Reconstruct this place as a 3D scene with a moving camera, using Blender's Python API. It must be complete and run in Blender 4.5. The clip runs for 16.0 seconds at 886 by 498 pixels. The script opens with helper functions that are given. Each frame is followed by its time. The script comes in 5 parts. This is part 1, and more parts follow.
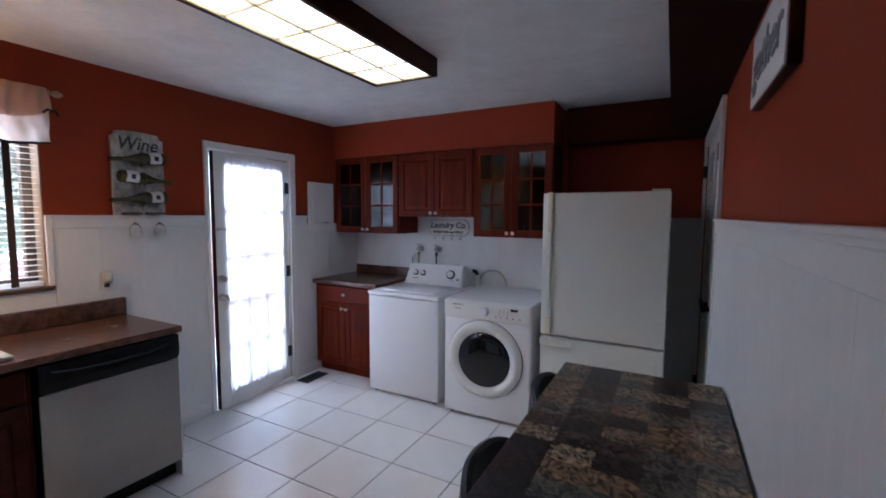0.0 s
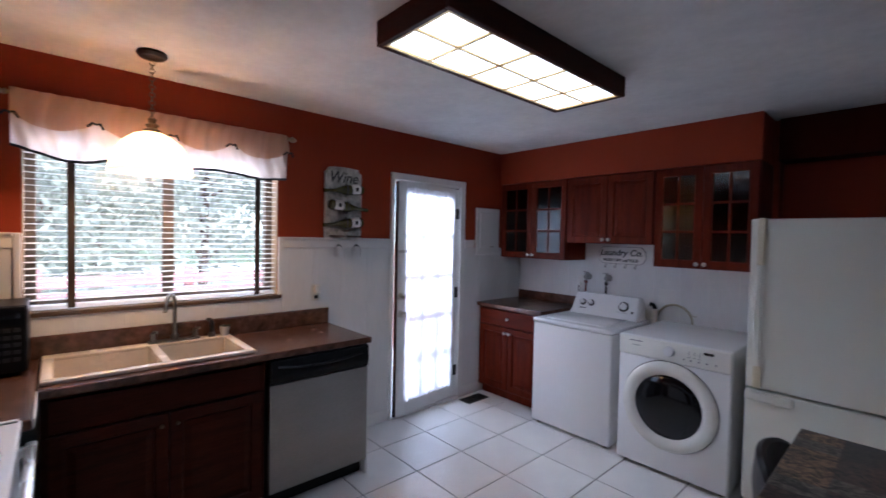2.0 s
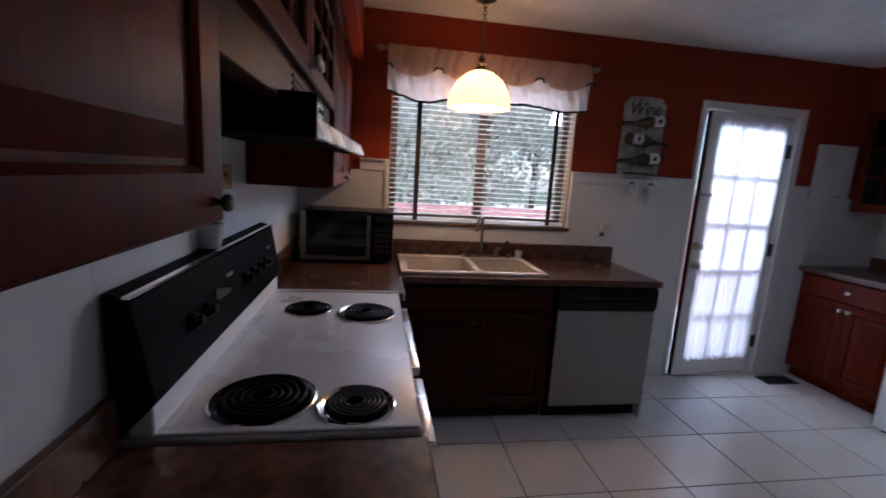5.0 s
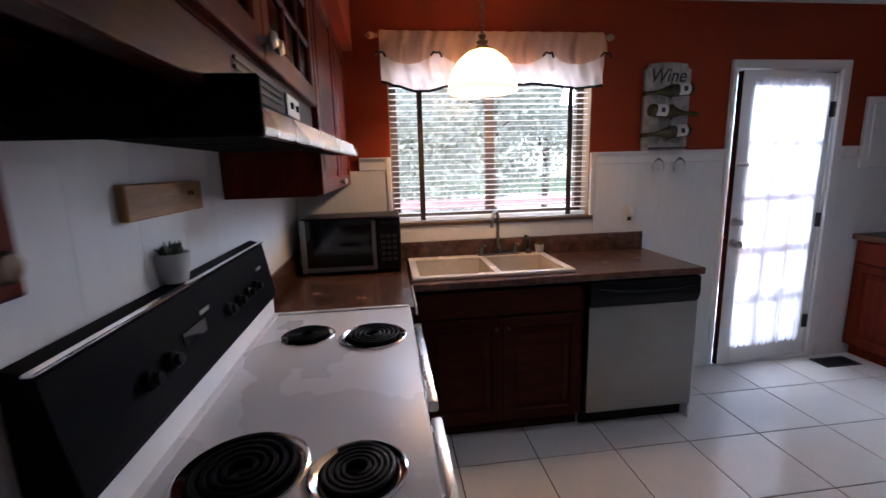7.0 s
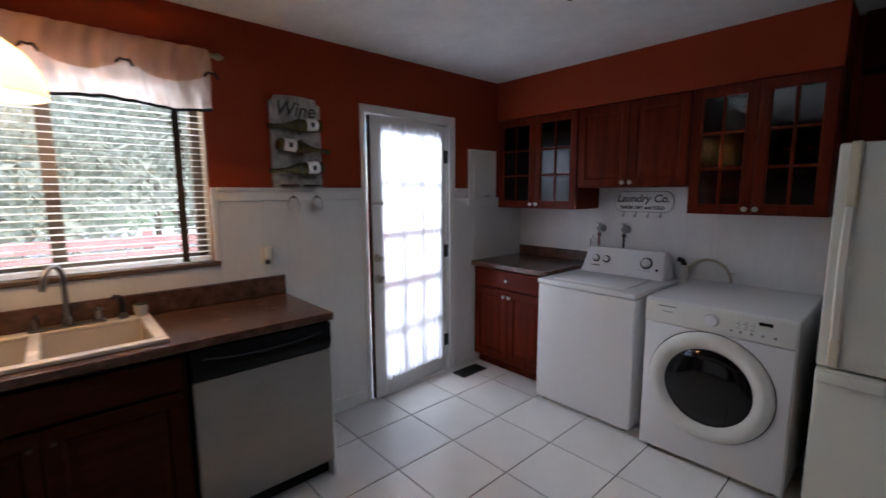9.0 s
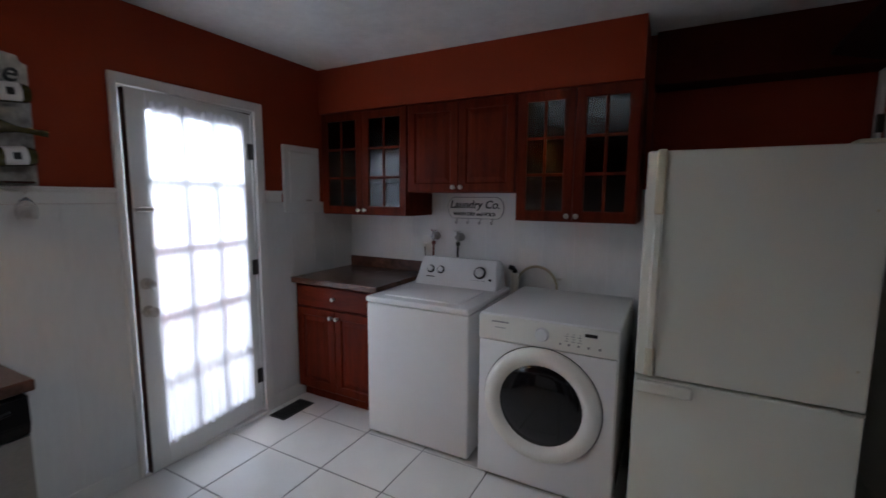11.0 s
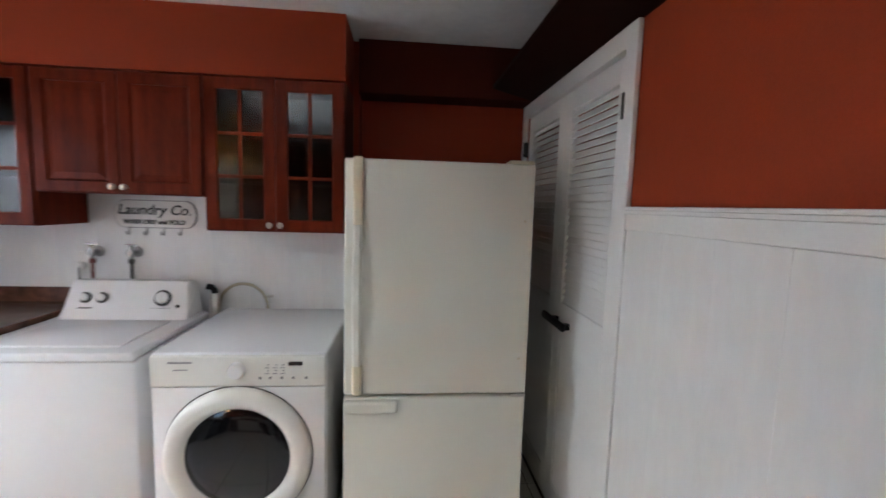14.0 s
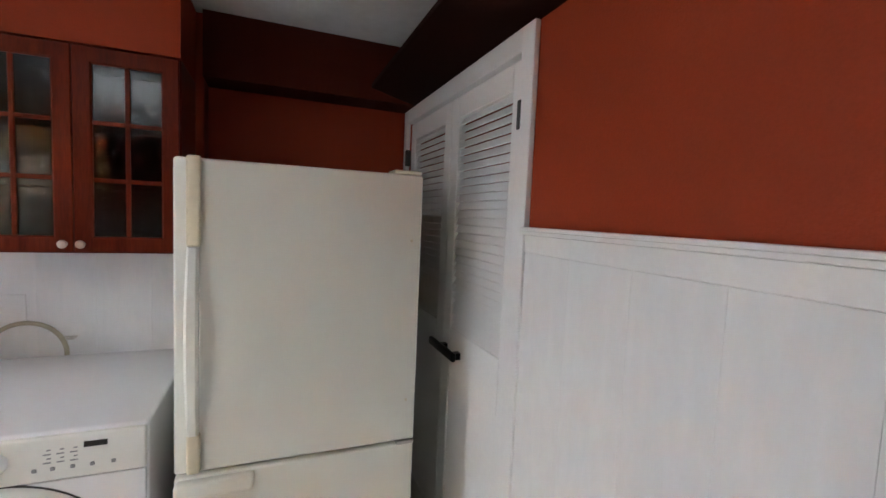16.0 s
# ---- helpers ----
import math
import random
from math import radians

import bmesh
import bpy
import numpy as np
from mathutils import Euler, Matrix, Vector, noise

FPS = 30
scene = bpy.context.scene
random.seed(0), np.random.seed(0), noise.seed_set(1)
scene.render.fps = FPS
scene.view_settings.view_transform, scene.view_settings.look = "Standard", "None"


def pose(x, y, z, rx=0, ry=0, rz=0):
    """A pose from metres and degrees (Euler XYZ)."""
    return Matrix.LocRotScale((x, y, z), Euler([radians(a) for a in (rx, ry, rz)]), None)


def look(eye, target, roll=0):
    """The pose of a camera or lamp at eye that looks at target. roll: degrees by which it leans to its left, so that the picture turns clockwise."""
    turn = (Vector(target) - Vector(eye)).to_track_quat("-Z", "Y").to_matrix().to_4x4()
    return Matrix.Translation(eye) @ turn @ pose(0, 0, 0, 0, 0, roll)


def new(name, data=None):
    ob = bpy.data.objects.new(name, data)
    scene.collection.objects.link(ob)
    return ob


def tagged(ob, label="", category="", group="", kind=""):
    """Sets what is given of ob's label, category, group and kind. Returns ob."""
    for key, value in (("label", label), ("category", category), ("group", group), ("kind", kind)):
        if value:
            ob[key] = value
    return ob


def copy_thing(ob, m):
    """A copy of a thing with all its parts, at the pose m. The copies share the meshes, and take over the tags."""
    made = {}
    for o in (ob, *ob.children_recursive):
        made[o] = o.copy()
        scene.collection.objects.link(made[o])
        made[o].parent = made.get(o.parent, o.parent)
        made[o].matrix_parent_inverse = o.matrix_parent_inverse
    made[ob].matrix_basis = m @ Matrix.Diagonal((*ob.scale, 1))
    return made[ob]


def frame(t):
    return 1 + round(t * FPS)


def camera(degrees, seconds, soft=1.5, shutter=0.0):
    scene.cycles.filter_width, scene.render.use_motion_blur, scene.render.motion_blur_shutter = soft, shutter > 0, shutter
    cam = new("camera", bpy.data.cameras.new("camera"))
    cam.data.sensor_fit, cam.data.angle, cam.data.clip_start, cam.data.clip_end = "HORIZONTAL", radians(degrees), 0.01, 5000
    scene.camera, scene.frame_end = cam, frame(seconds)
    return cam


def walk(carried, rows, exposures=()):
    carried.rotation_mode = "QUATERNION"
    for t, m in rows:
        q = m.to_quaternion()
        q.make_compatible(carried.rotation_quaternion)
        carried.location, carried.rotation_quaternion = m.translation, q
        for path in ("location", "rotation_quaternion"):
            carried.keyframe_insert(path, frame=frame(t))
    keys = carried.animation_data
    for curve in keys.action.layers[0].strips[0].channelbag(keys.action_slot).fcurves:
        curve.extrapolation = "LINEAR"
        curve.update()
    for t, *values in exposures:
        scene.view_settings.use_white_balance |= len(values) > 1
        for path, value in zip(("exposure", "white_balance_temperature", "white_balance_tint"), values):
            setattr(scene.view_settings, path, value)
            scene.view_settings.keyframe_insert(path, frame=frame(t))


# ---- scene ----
cam = camera(91.8, 16.0, shutter=0.5)
PATH = [
    (0, (0.911, 0.797, 1.541), (-0.029, 2.556, 1.384), 0.3),
    (0.5, (0.891, 0.813, 1.583), (-0.144, 2.523, 1.516), 1.3),
    (1, (0.864, 0.8, 1.596), (-0.279, 2.44, 1.546), 1.6),
    (1.5, (0.825, 0.766, 1.573), (-0.487, 2.275, 1.523), 1.7),
    (2, (0.776, 0.72, 1.55), (-0.706, 2.062, 1.496), 1.2),
    (2.5, (0.742, 0.699, 1.548), (-0.861, 1.892, 1.465), 1.2),
    (3, (0.713, 0.664, 1.536), (-0.985, 1.717, 1.439), 0.9),
    (3.5, (0.7, 0.632, 1.534), (-1.076, 1.544, 1.413), 1.9),
    (4, (0.687, 0.587, 1.506), (-1.17, 1.312, 1.348), 2.8),
    (4.5, (0.676, 0.525, 1.439), (-1.246, 1.025, 1.2), 4.1),
    (5, (0.698, 0.519, 1.455), (-1.247, 0.837, 1.113), 3.5),
    (5.2, (0.695, 0.496, 1.421), (-1.257, 0.733, 1.054), 3.5),
    (7.3, (0.418, 0.612, 1.46), (-1.525, 0.909, 1.088), -3.2),
    (7.5, (0.384, 0.688, 1.448), (-1.539, 1.126, 1.114), -3.2),
    (8, (0.355, 0.898, 1.476), (-1.469, 1.664, 1.188), -1.1),
    (8.5, (0.378, 1.121, 1.492), (-1.259, 2.242, 1.235), -0.9),
    (9, (0.375, 1.228, 1.497), (-1.094, 2.559, 1.236), -0.3),
    (9.2, (0.382, 1.348, 1.49), (-1.064, 2.704, 1.226), -0.7),
    (11.5, (0.215, 1.692, 1.497), (-0.495, 3.546, 1.25), 0.9),
    (12, (0.273, 1.713, 1.492), (-0.219, 3.633, 1.222), 0.9),
    (12.5, (0.323, 1.733, 1.492), (0.031, 3.693, 1.218), 0.5),
    (13, (0.374, 1.781, 1.503), (0.292, 3.763, 1.253), 0.5),
    (13.5, (0.421, 1.878, 1.522), (0.392, 3.867, 1.323), 1.7),
    (14, (0.36, 1.965, 1.516), (0.551, 3.945, 1.315), 1.7),
    (14.5, (0.318, 2.062, 1.537), (0.85, 3.976, 1.309), 1.4),
    (15, (0.353, 2.17, 1.552), (0.95, 4.068, 1.347), 1.4),
    (15.5, (0.389, 2.221, 1.551), (1.064, 4.096, 1.381), 2.6),
    (16, (0.401, 2.237, 1.549), (1.142, 4.089, 1.401), 2.5),
]
EXPOSURES = [(0.0, 2.1, 5250, 13), (1.5, 2.02, 5250, 14), (2.2, 1.92, 5250, 15), (3.0, 1.4, 5250, 16), (3.5, 1.25, 5250, 17), (4.5, 1.1, 5250, 17), (5.2, 1.05, 5300, 17), (7.5, 1.85, 5500, 15), (8.0, 1.75, 5550, 13), (9.0, 1.6, 5750, 11), (11.5, 1.45, 5750, 8), (12.5, 1.85, 5850, 7), (13.0, 2.15, 5900, 7), (14.0, 2.92, 6050, 7), (16.0, 3.1, 6150, 8)]
walk(cam, [(t, look(eye, target, roll)) for t, eye, target, roll in PATH], EXPOSURES)

DOOR_W, WIN_W, BULB_W, PANEL_E = 46, 13, 4.4, 1.0

# ---- world, sun, exposure ----
world = bpy.data.worlds.new("world")
scene.world = world
world.use_nodes = True
wn = world.node_tree.nodes
sky = wn.new("ShaderNodeTexSky")
sky.sky_type, sky.sun_disc = 'NISHITA', False
sky.sun_elevation, sky.sun_rotation = radians(55), radians(140)
wn["Background"].inputs[1].default_value = 0.15
world.node_tree.links.new(sky.outputs[0], wn["Background"].inputs[0])
sun = new("sun", bpy.data.lights.new("sun", 'SUN'))
sun.data.energy, sun.data.angle, sun.data.color = 5.0, radians(12), (1, 0.96, 0.9)
sun.matrix_world = look((0, 0, 0), (-0.45, -0.35, -0.82))


def area_lamp(name, at, to, w, h, power, colour):
    lamp = new(name, bpy.data.lights.new(name, 'AREA'))
    lamp.data.shape, lamp.data.size, lamp.data.size_y = 'RECTANGLE', w, h
    lamp.data.energy, lamp.data.color = power, colour
    lamp.matrix_world = look(at, to)
    return lamp


area_lamp("door_daylight", (-3.75, 3.2, 2.55), (-1.6, 3.15, 0.75), 1.5, 1.2, DOOR_W, (0.93, 0.96, 1.0))
area_lamp("window_daylight", (-2.75, 1.23, 2.35), (-1.0, 1.23, 1.1), 1.5, 0.5, WIN_W, (0.95, 0.97, 1.0))
bulb = new("pendant_bulb_light", bpy.data.lights.new("pendant_bulb_light", 'POINT'))
bulb.data.energy, bulb.data.color, bulb.data.shadow_soft_size = BULB_W, (1.0, 0.58, 0.27), 0.04
bulb.location = (-1.79, 1.08, 1.90)


# ---- materials ----
def material(name, colour, rough=0.5, metal=0.0, var=0.12, scale=6.0, fine=60.0, bump=0.05, spec=0.5, stretch=(1, 1, 1), dark=None):
    """A surface with variation at two scales and a fine relief."""
    m = bpy.data.materials.new(name)
    m.use_nodes = True
    nt = m.node_tree
    b = nt.nodes["Principled BSDF"]
    tc = nt.nodes.new("ShaderNodeTexCoord")
    mp = nt.nodes.new("ShaderNodeMapping")
    mp.inputs["Scale"].default_value = stretch
    nt.links.new(tc.outputs["Object"], mp.inputs[0])
    n1 = nt.nodes.new("ShaderNodeTexNoise")
    n1.inputs["Scale"].default_value, n1.inputs["Detail"].default_value = scale, 4
    n2 = nt.nodes.new("ShaderNodeTexNoise")
    n2.inputs["Scale"].default_value, n2.inputs["Detail"].default_value = fine, 3
    for n in (n1, n2):
        nt.links.new(mp.outputs[0], n.inputs["Vector"])
    mix = nt.nodes.new("ShaderNodeMix")
    mix.data_type = 'FLOAT'
    mix.inputs[0].default_value = 0.4
    nt.links.new(n1.outputs[0], mix.inputs[2])
    nt.links.new(n2.outputs[0], mix.inputs[3])
    ramp = nt.nodes.new("ShaderNodeValToRGB")
    low = dark or tuple(c * (1 - var * 2) for c in colour)
    ramp.color_ramp.elements[0].position, ramp.color_ramp.elements[1].position = 0.36, 0.62
    ramp.color_ramp.elements[0].color = (*low, 1)
    ramp.color_ramp.elements[1].color = (*colour, 1)
    nt.links.new(mix.outputs[0], ramp.inputs[0])
    nt.links.new(ramp.outputs[0], b.inputs["Base Color"])
    b.inputs["Metallic"].default_value = metal
    b.inputs["Specular IOR Level"].default_value = spec
    rr = nt.nodes.new("ShaderNodeMapRange")
    rr.inputs["To Min"].default_value, rr.inputs["To Max"].default_value = max(0.02, rough - 0.08), min(1, rough + 0.08)
    nt.links.new(n1.outputs[0], rr.inputs[0])
    nt.links.new(rr.outputs[0], b.inputs["Roughness"])
    if bump:
        bp = nt.nodes.new("ShaderNodeBump")
        bp.inputs["Strength"].default_value, bp.inputs["Distance"].default_value = bump, 0.01
        nt.links.new(n2.outputs[0], bp.inputs["Height"])
        nt.links.new(bp.outputs[0], b.inputs["Normal"])
    return m


def emitter(name, colour, strength):
    m = bpy.data.materials.new(name)
    m.use_nodes = True
    b = m.node_tree.nodes["Principled BSDF"]
    b.inputs["Base Color"].default_value = (0.85, 0.85, 0.82, 1)
    b.inputs["Emission Color"].default_value = (*colour, 1)
    b.inputs["Emission Strength"].default_value = strength
    return m


def glass(name, rough=0.0, colour=(1, 1, 1), bump=0.0, ior=1.45):
    m = bpy.data.materials.new(name)
    m.use_nodes = True
    nt = m.node_tree
    b = nt.nodes["Principled BSDF"]
    b.inputs["Base Color"].default_value = (*colour, 1)
    b.inputs["Transmission Weight"].default_value = 1
    b.inputs["Roughness"].default_value, b.inputs["IOR"].default_value = rough, ior
    if bump:
        n = nt.nodes.new("ShaderNodeTexVoronoi")
        n.inputs["Scale"].default_value = 55
        n2 = nt.nodes.new("ShaderNodeTexNoise")
        n2.inputs["Scale"].default_value = 9
        ad = nt.nodes.new("ShaderNodeMath")
        nt.links.new(n.outputs["Distance"], ad.inputs[0])
        nt.links.new(n2.outputs[0], ad.inputs[1])
        bp = nt.nodes.new("ShaderNodeBump")
        bp.inputs["Strength"].default_value, bp.inputs["Distance"].default_value = bump, 0.004
        nt.links.new(ad.outputs[0], bp.inputs["Height"])
        nt.links.new(bp.outputs[0], b.inputs["Normal"])
    return m


def sheer(name, colour, through_part):
    """Thin cloth: some light passes straight, the rest is scattered."""
    m = bpy.data.materials.new(name)
    m.use_nodes = True
    nt = m.node_tree
    nt.nodes.remove(nt.nodes["Principled BSDF"])
    out = nt.nodes["Material Output"]
    d, tr, tp = (nt.nodes.new("ShaderNodeBsdf" + k) for k in ("Diffuse", "Translucent", "Transparent"))
    d.inputs[0].default_value = tr.inputs[0].default_value = (*colour, 1)
    a, b = nt.nodes.new("ShaderNodeMixShader"), nt.nodes.new("ShaderNodeMixShader")
    a.inputs[0].default_value, b.inputs[0].default_value = 0.6, through_part
    w = nt.nodes.new("ShaderNodeTexNoise")
    w.inputs["Scale"].default_value = 400
    bp = nt.nodes.new("ShaderNodeBump")
    bp.inputs["Strength"].default_value = 0.11
    nt.links.new(w.outputs[0], bp.inputs["Height"])
    nt.links.new(bp.outputs[0], d.inputs["Normal"])
    nt.links.new(d.outputs[0], a.inputs[1])
    nt.links.new(tr.outputs[0], a.inputs[2])
    nt.links.new(a.outputs[0], b.inputs[1])
    nt.links.new(tp.outputs[0], b.inputs[2])
    nt.links.new(b.outputs[0], out.inputs[0])
    return m


def tabletop_material():
    """Printed stone patchwork in squares of brown, tan, grey and black."""
    m = bpy.data.materials.new("stone_patchwork")
    m.use_nodes = True
    nt = m.node_tree
    b = nt.nodes["Principled BSDF"]
    tc = nt.nodes.new("ShaderNodeTexCoord")
    sn = nt.nodes.new("ShaderNodeVectorMath")
    sn.operation = 'SNAP'
    sn.inputs[1].default_value = (0.115, 0.085, 10)
    wh = nt.nodes.new("ShaderNodeTexWhiteNoise")
    nt.links.new(tc.outputs["Object"], sn.inputs[0])
    nt.links.new(sn.outputs[0], wh.inputs["Vector"])
    n = nt.nodes.new("ShaderNodeTexNoise")
    n.inputs["Scale"].default_value, n.inputs["Detail"].default_value, n.inputs["Distortion"].default_value = 34, 8, 1.8
    nt.links.new(tc.outputs["Object"], n.inputs["Vector"])
    r1, r2 = nt.nodes.new("ShaderNodeValToRGB"), nt.nodes.new("ShaderNodeValToRGB")
    e = r1.color_ramp.elements
    e[0].color, e[1].color = (0.022, 0.016, 0.014, 1), (0.125, 0.118, 0.095, 1)
    for p, c in ((0.28, (0.085, 0.078, 0.066, 1)), (0.5, (0.15, 0.095, 0.055, 1)), (0.68, (0.20, 0.155, 0.095, 1)), (0.84, (0.05, 0.028, 0.022, 1))):
        k = e.new(p)
        k.color = c
    r1.color_ramp.interpolation = 'CONSTANT'
    r2.color_ramp.elements[0].position, r2.color_ramp.elements[1].position = 0.38, 0.66
    r2.color_ramp.elements[0].color, r2.color_ramp.elements[1].color = (0.10, 0.09, 0.08, 1), (2.3, 2.25, 2.1, 1)
    mx = nt.nodes.new("ShaderNodeMix")
    mx.data_type, mx.blend_type = 'RGBA', 'MULTIPLY'
    mx.inputs[0].default_value = 1
    nt.links.new(wh.outputs["Value"], r1.inputs[0])
    nt.links.new(n.outputs[0], r2.inputs[0])
    nt.links.new(r1.outputs[0], mx.inputs[6])
    nt.links.new(r2.outputs[0], mx.inputs[7])
    nt.links.new(mx.outputs[2], b.inputs["Base Color"])
    b.inputs["Roughness"].default_value = 0.28
    return m


def random_tint(m, amount):
    """Lets alike pieces differ a little in tone."""
    nt = m.node_tree
    b = nt.nodes["Principled BSDF"]
    link = b.inputs["Base Color"].links[0]
    src = link.from_socket
    oi = nt.nodes.new("ShaderNodeObjectInfo")
    mr = nt.nodes.new("ShaderNodeMapRange")
    mr.inputs["To Min"].default_value, mr.inputs["To Max"].default_value = 1 - amount, 1 + amount
    nt.links.new(oi.outputs["Random"], mr.inputs[0])
    hs = nt.nodes.new("ShaderNodeHueSaturation")
    nt.links.new(mr.outputs[0], hs.inputs["Value"])
    nt.links.new(src, hs.inputs["Color"])
    nt.links.new(hs.outputs[0], b.inputs["Base Color"])
    return m


RED = material("terracotta_paint", (0.285, 0.042, 0.0132), 0.6, var=0.05, scale=1.5, fine=180, bump=0.12, spec=0.15)
WHITE = material("white_wall_paint", (0.74, 0.74, 0.72), 0.45, var=0.03, scale=2, fine=90, bump=0.06)
TRIM = material("white_trim_paint", (0.76, 0.755, 0.73), 0.4, var=0.03, scale=3, fine=70, bump=0.05)
PANELW = random_tint(material("white_board_paint", (0.74, 0.74, 0.725), 0.4, var=0.04, scale=2.2, fine=40, bump=0.07, stretch=(1, 1, 0.25)), 0.02)
CEIL = material("textured_ceiling_paint", (0.72, 0.715, 0.70), 0.9, var=0.06, scale=5, fine=22, bump=0.35, spec=0.1)
TILE = random_tint(material("glazed_floor_tile", (0.79, 0.775, 0.745), 0.16, var=0.04, scale=5, fine=120, bump=0.02), 0.03)
GROUT = material("grey_grout", (0.12, 0.115, 0.11), 0.9, var=0.2, scale=8, fine=200, bump=0.3)
CHERRY = material("cherry_stained_wood", (0.137, 0.0180, 0.0065), 0.34, var=0.24, scale=5, fine=38, bump=0.05, spec=0.08, stretch=(5, 5, 0.5))
CHERRYH = material("cherry_stained_wood_level", (0.137, 0.0180, 0.0065), 0.34, var=0.24, scale=5, fine=38, bump=0.05, spec=0.1, stretch=(0.5, 5, 5))
DARKW = material("dark_stained_wood", (0.050, 0.010, 0.005), 0.36, spec=0.07, var=0.25, scale=5, fine=38, bump=0.06, stretch=(0.6, 0.6, 5))
LAMINATE = material("brown_mottled_laminate", (0.135, 0.062, 0.038), 0.24, var=0.3, scale=13, fine=34, bump=0.01, dark=(0.05, 0.022, 0.014))
ENAMEL = material("white_enamel", (0.80, 0.80, 0.80), 0.22, var=0.012, scale=2, fine=30, bump=0.0)
COOKTOP = material("worn_cooktop_enamel", (0.56, 0.55, 0.555), 0.28, var=0.008, scale=1.5, fine=50, bump=0.0)
IVORY = material("ivory_enamel", (0.745, 0.74, 0.685), 0.3, var=0.02, scale=3, fine=40, bump=0.0)
BISQUE = material("bisque_enamel", (0.705, 0.695, 0.605), 0.35, var=0.02, scale=3, fine=240, bump=0.10)
BISQUE2 = material("aged_bisque_plastic", (0.66, 0.60, 0.43), 0.4, var=0.05, scale=6, fine=60, bump=0.01)
SINKM = material("almond_sink", (0.70, 0.625, 0.535), 0.25, var=0.04, scale=5, fine=60, bump=0.0)
STEEL = material("brushed_steel", (0.30, 0.295, 0.285), 0.38, 1.0, var=0.07, scale=3, fine=60, bump=0.02, stretch=(1, 1, 2.5))
STEELH = material("hood_steel", (0.62, 0.62, 0.61), 0.28, 1.0, var=0.05, scale=4, fine=60, bump=0.02)
CHROME = material("chrome", (0.75, 0.75, 0.75), 0.12, 1.0, var=0.03, bump=0.0)
NICKEL = material("satin_nickel", (0.55, 0.52, 0.47), 0.3, 1.0, var=0.08, bump=0.0)
FAUCETM = material("brushed_faucet_metal", (0.30, 0.28, 0.26), 0.3, 1.0, var=0.1, bump=0.0)
BRONZE = material("dark_bronze", (0.16, 0.12, 0.085), 0.35, 1.0, var=0.15, bump=0.0)
BRASS = material("aged_brass", (0.42, 0.29, 0.12), 0.35, 1.0, var=0.12, scale=30, bump=0.0)
BLACK = material("black_plastic", (0.007, 0.007, 0.008), 0.32, spec=0.14, var=0.1, scale=6, fine=120, bump=0.01)
BLACKG = material("black_gloss_glass", (0.006, 0.006, 0.007), 0.06, var=0.05, bump=0.0)
BACKG = material("black_backguard_enamel", (0.005, 0.005, 0.006), 0.4, spec=0.03, var=0.15, bump=0.01)
HOODB = material("greasy_black_enamel", (0.005, 0.004, 0.004), 0.6, spec=0.03, var=0.2, bump=0.02)
GRILLE = material("dark_grille", (0.03, 0.027, 0.025), 0.5, var=0.2, bump=0.0)
COIL = material("burner_coil", (0.007, 0.007, 0.008), 0.45, 0.0, spec=0.1, var=0.3, scale=20, bump=0.05)
BLACKF = material("black_leatherette", (0.012, 0.011, 0.011), 0.38, var=0.2, scale=8, fine=220, bump=0.15)
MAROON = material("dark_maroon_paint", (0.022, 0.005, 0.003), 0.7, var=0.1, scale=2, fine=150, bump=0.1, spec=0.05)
# the wall's terracotta, darkened to carry the shade above the refrigerator
RED_SHADED = material("terracotta_paint_shaded", (0.075, 0.012, 0.005), 0.7, var=0.08, scale=2, fine=150, bump=0.1, spec=0.05)
CLOTH = sheer("valance_cloth", (0.74, 0.62, 0.56), 0.02)
CLOTH2 = sheer("valance_tan_cloth", (0.60, 0.40, 0.30), 0.0)
SHEER = sheer("sheer_curtain_cloth", (0.83, 0.82, 0.86), 0.16)
TRIMB = material("black_cloth_trim", (0.012, 0.012, 0.014), 0.8, var=0.2, fine=300, bump=0.2)
SLAT = sheer("white_blind_slat", (0.92, 0.90, 0.87), 0.0)
TAPE = material("brown_ladder_tape", (0.055, 0.033, 0.024), 0.85, var=0.2, fine=300, bump=0.2)
OAK = material("brown_window_wood", (0.125, 0.078, 0.046), 0.45, var=0.2, scale=5, fine=40, bump=0.05, stretch=(5, 0.6, 5))
PINE = material("light_pine_board", (0.45, 0.23, 0.075), 0.5, var=0.2, scale=5, fine=30, bump=0.06, stretch=(0.5, 5, 5))
WOODG = material("weathered_white_board", (0.58, 0.56, 0.51), 0.8, var=0.35, scale=6, fine=40, bump=0.25, stretch=(1, 6, 0.7))
OLIVE = material("olive_bottle_glass", (0.085, 0.075, 0.022), 0.15, var=0.25, scale=20, bump=0.0)
PAPER = material("white_paper", (0.78, 0.77, 0.74), 0.7, var=0.04, bump=0.02)
INK = material("black_ink", (0.015, 0.015, 0.017), 0.6, var=0.1, bump=0.0)
SLATEINK = material("slate_grey_paint", (0.06, 0.062, 0.066), 0.7, var=0.3, scale=30, bump=0.0)
GREYINK = material("grey_ink", (0.30, 0.30, 0.30), 0.6, var=0.1, bump=0.0)
PLASTIC = material("ivory_plastic", (0.70, 0.67, 0.60), 0.35, var=0.03, bump=0.0)
TANP = material("tan_paint", (0.42, 0.30, 0.19), 0.5, var=0.08, bump=0.04)
RUBBER = material("clear_yellowed_hose", (0.42, 0.38, 0.27), 0.35, var=0.1, bump=0.0)
REDM = material("red_valve_paint", (0.13, 0.02, 0.015), 0.4, var=0.1, bump=0.0)
GREEN = material("succulent_green", (0.05, 0.085, 0.035), 0.6, var=0.35, scale=30, bump=0.1)
